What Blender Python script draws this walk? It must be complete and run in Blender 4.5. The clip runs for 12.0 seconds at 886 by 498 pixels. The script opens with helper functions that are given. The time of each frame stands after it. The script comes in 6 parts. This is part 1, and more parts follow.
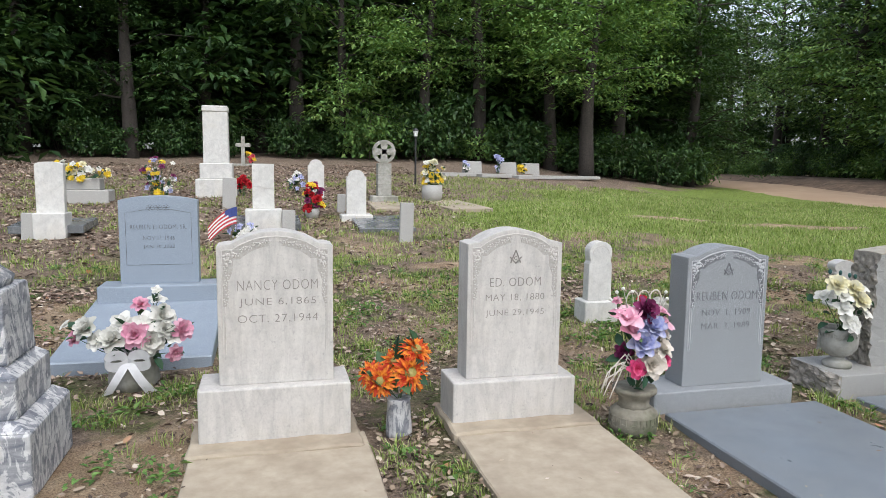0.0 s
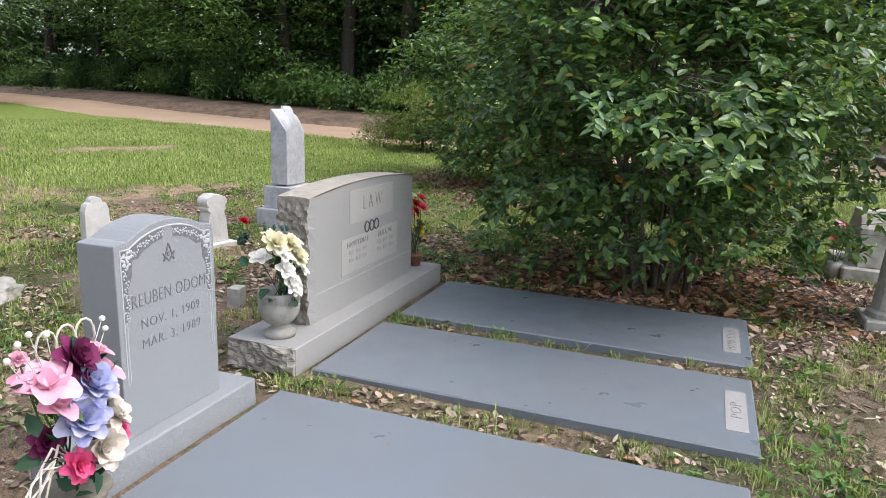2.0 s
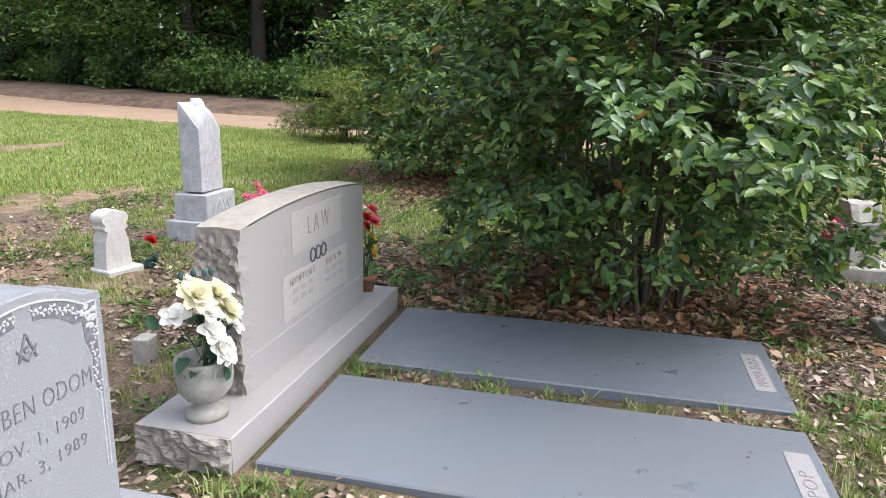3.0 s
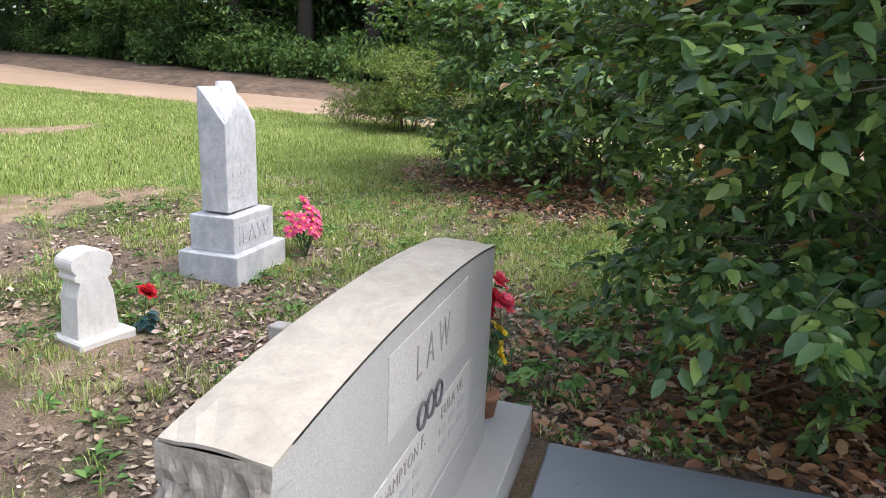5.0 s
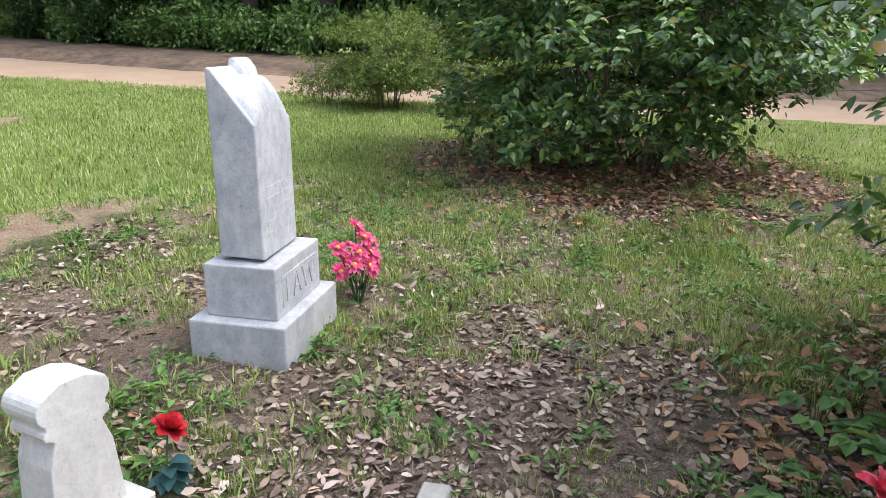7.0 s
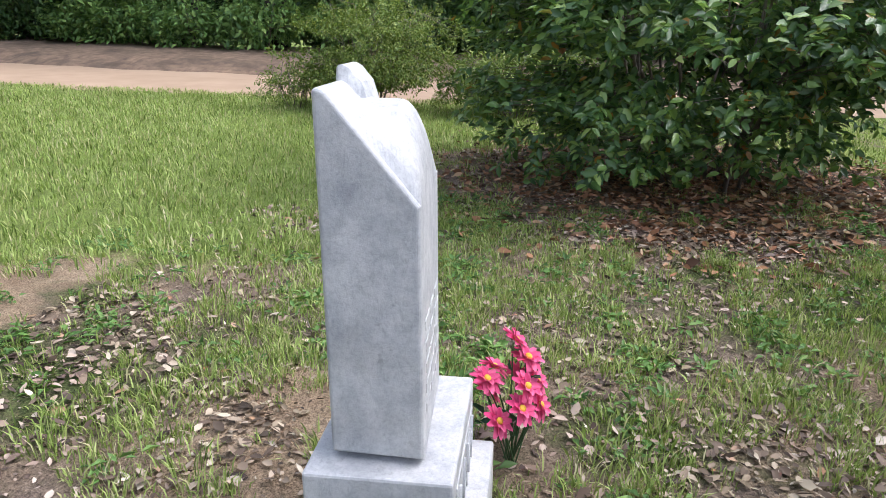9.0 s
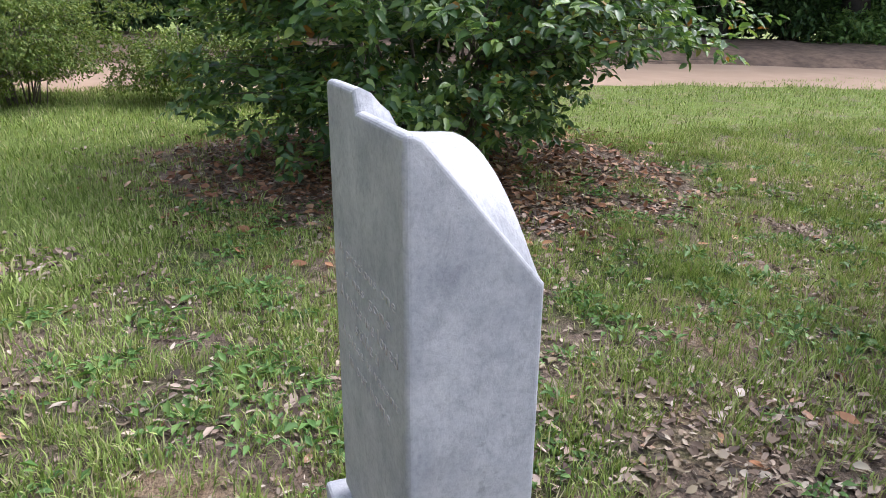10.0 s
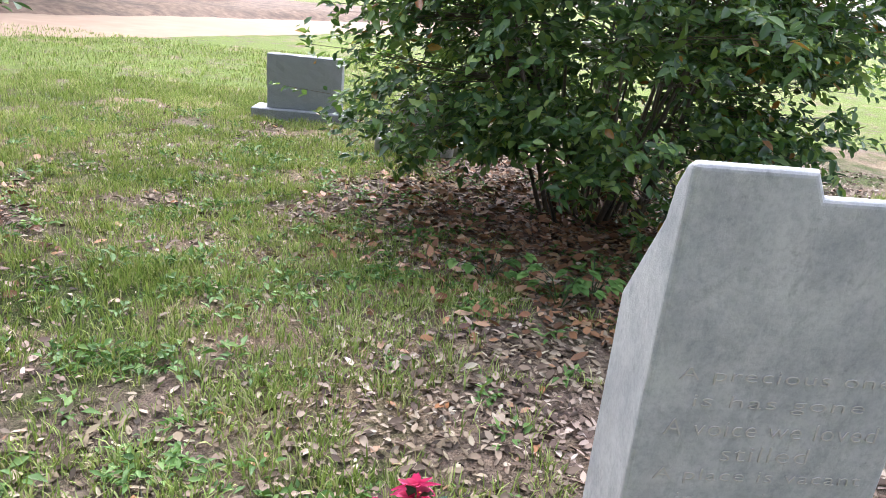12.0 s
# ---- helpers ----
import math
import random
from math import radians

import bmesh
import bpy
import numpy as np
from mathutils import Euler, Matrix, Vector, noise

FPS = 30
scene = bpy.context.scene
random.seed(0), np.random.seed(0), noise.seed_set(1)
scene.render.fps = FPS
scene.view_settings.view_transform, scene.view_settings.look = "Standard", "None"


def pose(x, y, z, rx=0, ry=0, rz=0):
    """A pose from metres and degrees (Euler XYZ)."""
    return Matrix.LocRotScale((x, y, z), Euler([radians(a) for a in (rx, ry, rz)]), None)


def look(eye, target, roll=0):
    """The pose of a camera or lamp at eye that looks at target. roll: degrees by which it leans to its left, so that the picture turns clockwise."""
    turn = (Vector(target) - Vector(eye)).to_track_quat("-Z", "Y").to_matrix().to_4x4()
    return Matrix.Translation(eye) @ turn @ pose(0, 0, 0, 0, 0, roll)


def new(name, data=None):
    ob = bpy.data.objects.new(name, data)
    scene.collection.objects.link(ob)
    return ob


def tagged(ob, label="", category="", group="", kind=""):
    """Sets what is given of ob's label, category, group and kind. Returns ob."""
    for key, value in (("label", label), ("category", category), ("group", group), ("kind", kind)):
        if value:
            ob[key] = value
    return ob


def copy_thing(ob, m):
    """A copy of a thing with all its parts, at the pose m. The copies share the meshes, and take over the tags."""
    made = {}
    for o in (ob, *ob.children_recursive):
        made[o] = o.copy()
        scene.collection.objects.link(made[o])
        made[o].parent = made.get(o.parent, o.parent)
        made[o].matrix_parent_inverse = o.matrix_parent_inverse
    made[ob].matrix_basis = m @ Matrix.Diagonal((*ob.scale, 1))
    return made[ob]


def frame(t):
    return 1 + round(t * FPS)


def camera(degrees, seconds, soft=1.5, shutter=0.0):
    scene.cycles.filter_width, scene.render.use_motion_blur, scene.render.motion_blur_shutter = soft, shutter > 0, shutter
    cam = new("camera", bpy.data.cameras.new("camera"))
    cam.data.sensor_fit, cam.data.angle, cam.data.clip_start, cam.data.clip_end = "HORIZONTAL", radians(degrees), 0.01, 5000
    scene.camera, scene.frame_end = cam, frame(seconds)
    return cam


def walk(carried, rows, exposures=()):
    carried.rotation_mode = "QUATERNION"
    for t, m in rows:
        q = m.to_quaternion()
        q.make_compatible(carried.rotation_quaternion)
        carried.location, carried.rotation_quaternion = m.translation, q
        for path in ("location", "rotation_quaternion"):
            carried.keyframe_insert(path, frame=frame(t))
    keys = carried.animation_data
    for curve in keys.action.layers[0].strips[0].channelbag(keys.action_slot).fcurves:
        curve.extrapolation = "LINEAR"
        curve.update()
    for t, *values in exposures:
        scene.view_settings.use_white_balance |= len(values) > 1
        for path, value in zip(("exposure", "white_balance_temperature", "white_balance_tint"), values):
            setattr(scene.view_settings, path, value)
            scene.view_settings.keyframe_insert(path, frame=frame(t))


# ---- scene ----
cam = camera(65.4, 12.0, 0.8)
PATH = [
    (0, (0.521, -0.052, 1.551), (1.005, 1.874, 1.315), 0.7),
    (0.5, (0.537, 0.358, 1.516), (1.466, 2.11, 1.256), 2.9),
    (1, (0.59, 0.753, 1.534), (1.967, 2.168, 1.218), -0.8),
    (1.3, (0.669, 1.001, 1.512), (2.274, 2.141, 1.159), 0.9),
    (1.5, (0.764, 1.206, 1.529), (2.457, 2.201, 1.153), 1.8),
    (1.8, (0.959, 1.465, 1.607), (2.732, 2.272, 1.152), 2.0),
    (2, (1.059, 1.619, 1.634), (2.885, 2.308, 1.197), 1.9),
    (2.5, (1.454, 1.969, 1.662), (3.327, 2.506, 1.209), 0.1),
    (2.7, (1.642, 2.08, 1.672), (3.529, 2.552, 1.203), 0.9),
    (4.3, (3.181, 2.914, 1.601), (5.058, 3.393, 1.106), 2.3),
    (4.5, (3.374, 3.022, 1.615), (5.248, 3.504, 1.110), 2.9),
    (5, (3.817, 3.333, 1.636), (5.664, 3.896, 1.114), 2.4),
    (5.5, (4.161, 3.678, 1.620), (5.995, 4.283, 1.100), 2.3),
    (6, (4.485, 4.006, 1.585), (6.301, 4.627, 1.021), 2.2),
    (6.5, (4.803, 4.430, 1.562), (6.631, 4.984, 0.968), 1.2),
    (7, (5.143, 4.741, 1.566), (7.007, 5.147, 0.965), 0.5),
    (7.5, (5.533, 5.047, 1.569), (7.395, 5.453, 0.962), 0.1),
    (7.7, (5.687, 5.17, 1.582), (7.541, 5.595, 0.963), 0.2),
    (9.5, (6.847, 6.375, 1.521), (8.747, 6.321, 0.899), -0.4),
    (10, (7.110, 6.750, 1.580), (8.868, 6.077, 0.900), 0.9),
    (10.5, (7.535, 6.945, 1.578), (9.000, 5.782, 0.870), 2.3),
    (11, (7.995, 7.140, 1.587), (8.905, 5.513, 0.858), 2.3),
    (11.5, (8.405, 7.311, 1.585), (8.785, 5.480, 0.879), 4.7),
    (12, (8.780, 7.373, 1.614), (8.715, 5.490, 0.916), 5.8),
]
EXPOSURES = [(0.0, 0.9, 6150, 9), (1.0, 0.88, 6200, 9), (1.5, 1.03, 6200, 10), (2.0, 1.35, 6250, 13), (5.0, 1.75, 6200, 14), (6.5, 1.57, 6050, 13), (7.5, 1.65, 6050, 11), (9.5, 1.56, 5980, 15), (10.5, 1.7, 5900, 18), (11.0, 1.98, 5800, 19), (12.0, 2.13, 6000, 16)]
walk(cam, [(t, look(eye, target, roll)) for t, eye, target, roll in PATH], EXPOSURES)

# ---- world, sun ----
SUN_EL, SUN_AZ = 56.0, 168.0          # degrees; azimuth clockwise from +y
world = bpy.data.worlds.new("sky")
scene.world = world
world.use_nodes = True
wn = world.node_tree.nodes
sky = wn.new("ShaderNodeTexSky")
sky.sky_type = "NISHITA"
sky.sun_disc = False
sky.sun_elevation = radians(SUN_EL)
sky.sun_rotation = radians(SUN_AZ)
sky.air_density, sky.dust_density, sky.ozone_density = 1.0, 3.5, 1.0
haze = wn.new("ShaderNodeHueSaturation")      # thin cloud
haze.inputs["Saturation"].default_value = 0.45
world.node_tree.links.new(sky.outputs[0], haze.inputs["Color"])
world.node_tree.links.new(haze.outputs[0], wn["Background"].inputs[0])
wn["Background"].inputs[1].default_value = 0.15
sun = new("sun", bpy.data.lights.new("sun", "SUN"))
sun.data.energy, sun.data.angle, sun.data.color = 0.5, radians(60), (1.0, 0.96, 0.9)
sun.matrix_basis = pose(0, 0, 30, 90 - SUN_EL, 0, 180 - SUN_AZ)


# ---- materials ----
def socket(node, *names):
    for n in names:
        if n in node.inputs:
            return node.inputs[n]


class Nodes:
    """A material with short calls for its nodes."""

    def __init__(self, name, rough=0.7, metal=0.0, spec=0.5):
        self.m = bpy.data.materials.new(name)
        self.m.use_nodes = True
        self.t = self.m.node_tree
        self.b = self.t.nodes["Principled BSDF"]
        self.b.inputs["Roughness"].default_value = rough
        self.b.inputs["Metallic"].default_value = metal
        self.b.inputs["Specular IOR Level"].default_value = spec
        self.co = self.t.nodes.new("ShaderNodeTexCoord").outputs["Object"]

    def link(self, a, b):
        self.t.links.new(a, b)

    def noise(self, scale, detail=4, rough=0.6, stretch=None, distort=0.0):
        n = self.t.nodes.new("ShaderNodeTexNoise")
        n.inputs["Scale"].default_value = scale
        n.inputs["Detail"].default_value = detail
        n.inputs["Roughness"].default_value = rough
        n.inputs["Distortion"].default_value = distort
        v = self.co
        if stretch:
            mp = self.t.nodes.new("ShaderNodeMapping")
            mp.inputs["Scale"].default_value = stretch
            self.link(v, mp.inputs[0])
            v = mp.outputs[0]
        self.link(v, n.inputs["Vector"])
        return n.outputs["Fac"]

    def voronoi(self, scale, out="Distance"):
        n = self.t.nodes.new("ShaderNodeTexVoronoi")
        n.inputs["Scale"].default_value = scale
        self.link(self.co, n.inputs["Vector"])
        return n.outputs[out]

    def ramp(self, fac, stops):
        r = self.t.nodes.new("ShaderNodeValToRGB")
        e = r.color_ramp.elements
        while len(e) < len(stops):
            e.new(0.5)
        for el, (p, c) in zip(e, stops):
            el.position = p
            el.color = (*c, 1) if len(c) == 3 else c
        self.link(fac, r.inputs[0])
        return r.outputs[0]

    def grey(self, fac, a, b):
        return self.ramp(fac, [(a, (0, 0, 0)), (b, (1, 1, 1))])

    def mix(self, fac, a, b, mode="MIX"):
        m = self.t.nodes.new("ShaderNodeMix")
        m.data_type, m.blend_type = "RGBA", mode
        for s, v in ((m.inputs[0], fac), (m.inputs[6], a), (m.inputs[7], b)):
            if isinstance(v, (int, float)):
                s.default_value = v
            elif isinstance(v, tuple):
                s.default_value = (*v, 1)
            else:
                self.link(v, s)
        return m.outputs[2]

    def ragged(self, mask, scale, amount=1.3):
        """A mask whose edge is broken up by noise."""
        a = self.t.nodes.new("ShaderNodeMath")
        a.operation = "MULTIPLY_ADD"
        a.inputs[1].default_value = amount
        self.link(self.noise(scale, 8, 0.75), a.inputs[0])
        b = self.t.nodes.new("ShaderNodeMath")
        b.operation = "ADD"
        b.inputs[1].default_value = -amount / 2
        self.link(mask, b.inputs[0])
        self.link(b.outputs[0], a.inputs[2])
        return self.grey(a.outputs[0], 0.42, 0.62)

    def island(self):
        return self.t.nodes.new("ShaderNodeNewGeometry").outputs["Random Per Island"]

    def objrand(self):
        return self.t.nodes.new("ShaderNodeObjectInfo").outputs["Random"]

    def done(self, colour, bump=None, strength=0.3, distance=0.004, rough=None):
        self.link(colour, self.b.inputs["Base Color"])
        if bump is not None:
            bp = self.t.nodes.new("ShaderNodeBump")
            bp.inputs["Strength"].default_value = strength
            bp.inputs["Distance"].default_value = distance
            self.link(bump, bp.inputs["Height"])
            self.link(bp.outputs[0], self.b.inputs["Normal"])
        if rough is not None:
            self.link(rough, self.b.inputs["Roughness"])
        return self.m


def marble(name, light, dark, vein=0.45, streak=(6, 6, 1.2), stain=(0.36, 0.31, 0.22), stained=0.35, blotched=0.3):
    n = Nodes(name, 0.62)
    a = n.ramp(n.noise(2.2, 7, 0.65, streak, 1.2), [(0.35, dark), (0.62, light)])
    v = n.grey(n.noise(3.0, 8, 0.6, (2.5, 2.5, 1.0), 3.0), 0.485, 0.52)
    a = n.mix(vein * 0.35, a, n.mix(v, dark, light))
    speck = n.grey(n.noise(38, 4, 0.7), 0.60, 0.73)
    a = n.mix(n.mix(speck, (0, 0, 0), (0.45, 0.45, 0.45)), a, (0.22, 0.22, 0.215))
    blot = n.ramp(n.noise(9, 6, 0.75), [(0.35, (0.72, 0.73, 0.75)), (0.6, (1.08, 1.08, 1.07))])
    a = n.mix(blotched, a, blot, "MULTIPLY")
    grain = n.ramp(n.noise(85, 4, 0.75), [(0.36, (0.66, 0.67, 0.69)), (0.52, (1.0, 1.0, 1.0)), (0.68, (1.1, 1.1, 1.09))])
    a = n.mix(0.12 + 0.4 * blotched, a, grain, "MULTIPLY")
    fleck = n.grey(n.noise(26, 5, 0.7, (1, 1, 0.45), 0.6), 0.56, 0.70)
    a = n.mix(n.mix(fleck, (0, 0, 0), (blotched * 0.6,) * 3), a, tuple(c * 0.55 for c in dark))
    s = n.grey(n.noise(1.3, 5, 0.7), 0.5, 0.78)
    a = n.mix(n.mix(s, (0, 0, 0), (stained, stained, stained)), a, stain)
    return n.done(a, n.noise(85, 6, 0.75), 0.4, 0.004)


def granite(name, light, dark, rough=0.45, speck=260, tone=(1.0, 1.0, 1.0), dirty=0.25, bump=0.08):
    n = Nodes(name, rough)
    a = n.ramp(n.noise(speck, 2, 0.7), [(0.38, dark), (0.62, light)])
    w = n.ramp(n.noise(speck * 0.45, 2, 0.5), [(0.6, (0, 0, 0)), (0.72, (0.5, 0.5, 0.5))])
    a = n.mix(w, a, tuple(min(1, c * 1.5) for c in light))
    d = n.grey(n.noise(1.1, 6, 0.65), 0.4, 0.75)
    a = n.mix(n.mix(d, (0, 0, 0), (dirty, dirty, dirty)), a, (0.20, 0.19, 0.165))
    r = n.ramp(n.noise(3.5, 5), [(0.3, (rough - 0.1,) * 3), (0.7, (rough + 0.15,) * 3)])
    return n.done(a, n.noise(speck, 3), bump, 0.002, r)


def plain(name, c1, c2, scale=30, rough=0.6, bump=0.15, c3=None, spec=0.5):
    n = Nodes(name, rough, 0, spec)
    a = n.ramp(n.noise(scale, 4), [(0.3, c1), (0.7, c2)])
    if c3:
        a = n.mix(n.grey(n.noise(scale * 0.2, 4), 0.5, 0.7), a, c3)
    return n.done(a, n.noise(scale * 4, 3), bump, 0.003)


def leafmat(name, stops, rough=0.5, spec=0.5, through_light=0.25, scale=1.2):
    """Leaves or petals: a colour for each leaf, and patches."""
    n = Nodes(name, rough, 0, spec)
    a = n.ramp(n.island(), stops)
    p = n.grey(n.noise(scale, 3), 0.35, 0.7)
    a = n.mix(p, a, n.mix(0.75, a, (0.55, 0.62, 0.4), "MULTIPLY"))
    n.done(a)
    if through_light:
        tr = n.t.nodes.new("ShaderNodeBsdfTranslucent")
        mx = n.t.nodes.new("ShaderNodeMixShader")
        mx.inputs[0].default_value = through_light
        n.link(n.mix(1.0, a, (1.0, 1.0, 0.55), "MULTIPLY"), tr.inputs[0])
        n.link(n.b.outputs[0], mx.inputs[1])
        n.link(tr.outputs[0], mx.inputs[2])
        n.link(mx.outputs[0], n.t.nodes["Material Output"].inputs[0])
    return n.m


M_MARBLE = marble("weathered_marble", (0.54, 0.515, 0.48), (0.43, 0.41, 0.385), 0.2)
M_WHITE = marble("white_marble", (0.51, 0.51, 0.515), (0.39, 0.40, 0.415), 0.5, (3, 3, 2), (0.44, 0.40, 0.31), 0.35, 0.75)
M_PALE = marble("pale_marble", (0.64, 0.625, 0.59), (0.52, 0.505, 0.475), 0.3, (3, 3, 2), (0.50, 0.43, 0.31), 0.45, 0.4)
M_VEINED = marble("veined_marble", (0.62, 0.61, 0.60), (0.11, 0.12, 0.15), 1.6, (3, 3, 7), (0.45, 0.44, 0.42), 0.2)
M_GREY = granite("grey_granite", (0.36, 0.375, 0.39), (0.12, 0.13, 0.14), 0.5, 280)
M_BLUE = granite("blue_grey_granite", (0.30, 0.345, 0.40), (0.19, 0.225, 0.27), 0.4, dirty=0.1)
M_SLAB = granite("slab_granite", (0.21, 0.235, 0.262), (0.095, 0.111, 0.132), 0.34, dirty=0.34, bump=0.05)
M_LAW = granite("warm_grey_granite", (0.38, 0.375, 0.357), (0.23, 0.226, 0.215), 0.6, 420, dirty=0.15)
M_LAWTOP = marble("weathered_cap", (0.40, 0.365, 0.30), (0.31, 0.28, 0.225), 0.1, (3, 3, 3), (0.30, 0.26, 0.2), 0.3)
M_PANEL = granite("pale_panel_granite", (0.43, 0.42, 0.395), (0.32, 0.31, 0.29), 0.7, 220, dirty=0.12)
M_RUBBED = granite("rubbed_slab_granite", (0.34, 0.335, 0.325), (0.23, 0.23, 0.23), 0.6, 220, dirty=0.2)
M_ROCK = marble("broken_granite", (0.37, 0.335, 0.285), (0.19, 0.17, 0.145), 0.3, (9, 9, 9), (0.15, 0.12, 0.085), 0.5, 0.6)
M_CONC = plain("tan_concrete", (0.30, 0.25, 0.185), (0.41, 0.35, 0.265), 9, 0.9, 0.6, (0.25, 0.20, 0.145))
M_MOSSY = plain("mossy_concrete", (0.13, 0.12, 0.09), (0.26, 0.24, 0.19), 14, 0.9, 0.7, (0.07, 0.085, 0.04))
M_CEM = plain("grey_concrete", (0.26, 0.25, 0.22), (0.40, 0.39, 0.35), 14, 0.85, 0.5, (0.15, 0.15, 0.11))
# raised lettering: the darker colour stands for shade inside engraved strokes
M_LETTER = plain("engraving_shade_letters", (0.19, 0.175, 0.16), (0.26, 0.24, 0.22), 60, 0.9)
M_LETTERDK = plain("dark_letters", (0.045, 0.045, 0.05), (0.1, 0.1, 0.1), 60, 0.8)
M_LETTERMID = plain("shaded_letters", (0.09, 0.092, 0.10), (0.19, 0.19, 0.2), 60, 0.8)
M_LETTERLT = plain("pale_letters", (0.46, 0.47, 0.48), (0.6, 0.6, 0.6), 60, 0.8)
M_CARVE = plain("carved_relief", (0.42, 0.40, 0.37), (0.56, 0.53, 0.5), 60, 0.8)
# darker marble tone that paints recess shade behind the carved flowers
M_BANDSHADE = plain("band_shade_marble", (0.33, 0.31, 0.285), (0.43, 0.41, 0.38), 60, 0.9)
M_CARVEG = plain("carved_granite_relief", (0.38, 0.39, 0.40), (0.52, 0.52, 0.53), 90, 0.7)
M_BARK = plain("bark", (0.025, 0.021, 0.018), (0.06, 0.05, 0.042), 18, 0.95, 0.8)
M_TWIG = plain("grey_twig", (0.12, 0.10, 0.08), (0.2, 0.17, 0.14), 30, 0.9, 0.4)
M_STEM = plain("green_stem", (0.03, 0.07, 0.02), (0.06, 0.12, 0.04), 30, 0.6)
M_BUSH = leafmat("glossy_bush_leaves", [(0, (0.045, 0.105, 0.042)), (0.5, (0.11, 0.215, 0.068)), (0.85, (0.235, 0.365, 0.105)), (0.98, (0.34, 0.45, 0.13)), (0.988, (0.36, 0.15, 0.04)), (0.995, (0.42, 0.28, 0.05)), (1, (0.3, 0.1, 0.03))], 0.33, 0.6, 0.36)
M_SHRUB = leafmat("pale_shrub_leaves", [(0, (0.10, 0.16, 0.03)), (0.6, (0.19, 0.27, 0.055)), (1, (0.32, 0.36, 0.10))], 0.5, 0.4, 0.3)
M_WOOD1 = leafmat("wood_leaves", [(0, (0.024, 0.058, 0.02)), (0.7, (0.06, 0.125, 0.038)), (1, (0.12, 0.20, 0.06))], 0.5, 0.35, 0.28, 0.35)
M_WOOD2 = leafmat("bright_wood_leaves", [(0, (0.075, 0.155, 0.05)), (0.6, (0.185, 0.33, 0.095)), (1, (0.33, 0.46, 0.15))], 0.5, 0.35, 0.3, 0.35)
M_GRASS = leafmat("grass_blades", [(0, (0.12, 0.17, 0.04)), (0.4, (0.305, 0.405, 0.11)), (0.75, (0.455, 0.545, 0.195)), (0.88, (0.52, 0.50, 0.26)), (1, (0.58, 0.52, 0.36))], 0.6, 0.25, 0.25, 0.8)
M_WEED = leafmat("weed_leaves", [(0, (0.07, 0.15, 0.038)), (0.7, (0.14, 0.27, 0.065)), (1, (0.22, 0.34, 0.10))], 0.5, 0.35, 0.25, 0.8)
M_LITTER = leafmat("dead_leaves", [(0, (0.05, 0.034, 0.028)), (0.28, (0.17, 0.115, 0.09)), (0.6, (0.33, 0.24, 0.19)), (0.88, (0.49, 0.385, 0.32)), (0.96, (0.60, 0.51, 0.44)), (1, (0.38, 0.16, 0.07))], 0.7, 0.3, 0.0)
M_LITTERRED = leafmat("russet_leaves", [(0, (0.07, 0.034, 0.022)), (0.4, (0.25, 0.11, 0.055)), (0.75, (0.42, 0.21, 0.115)), (1, (0.52, 0.35, 0.24))], 0.6, 0.35, 0.0)


# ---- geometry helpers ----
def sstep(a, b, v):
    t = np.clip((v - a) / (b - a), 0, 1)
    return t * t * (3 - 2 * t)


def height(x, y):
    """The ground's height: level by the walk, rising to the woods behind the older graves."""
    x, y = np.asarray(x, float), np.asarray(y, float)
    rise = np.maximum(0, y - 4.6)
    soft = rise * rise / (rise + 1.0)
    north = np.maximum(0, y - 8)
    slope = 0.084 * (1 - 0.68 * sstep(1.5 + 0.25 * north, 12.0 + 0.5 * north, x))
    bump = 0.012 * np.sin(x * 2.3 + 1.1 * np.sin(y * 1.7)) + 0.010 * np.sin(y * 2.9 + x * 0.9)
    return slope * np.minimum(soft, 26) + bump - 0.012


def fast_mesh(name, verts, faces, mat):
    me = bpy.data.meshes.new(name)
    verts, faces = np.asarray(verts, np.float32), np.asarray(faces, np.int32)
    k = faces.shape[1]
    me.vertices.add(len(verts))
    me.vertices.foreach_set("co", verts.ravel())
    me.loops.add(faces.size)
    me.loops.foreach_set("vertex_index", faces.ravel())
    me.polygons.add(len(faces))
    me.polygons.foreach_set("loop_start", np.arange(len(faces), dtype=np.int32) * k)
    me.update(calc_edges=True)
    me.materials.append(mat)
    return me


def part(name, bm, material, parent=None, label="", smooth=False):
    me = bpy.data.meshes.new(name)
    bm.to_mesh(me)
    bm.free()
    me.materials.append(material)
    if smooth:
        for p in me.polygons:
            p.use_smooth = True
    ob = new(name, me)
    if parent is not None:
        ob.parent = parent
    if label:
        ob["label"] = label
    return ob


def thing(name, x, y, z=None, rz=0, label="", category="", group="", kind=""):
    ob = new(name)
    ob.empty_display_size = 0.1
    zz = float(height(x, y)) if z is None else z
    ob.matrix_basis = pose(x, y, zz, 0, 0, rz)
    return tagged(ob, label, category, group, kind)


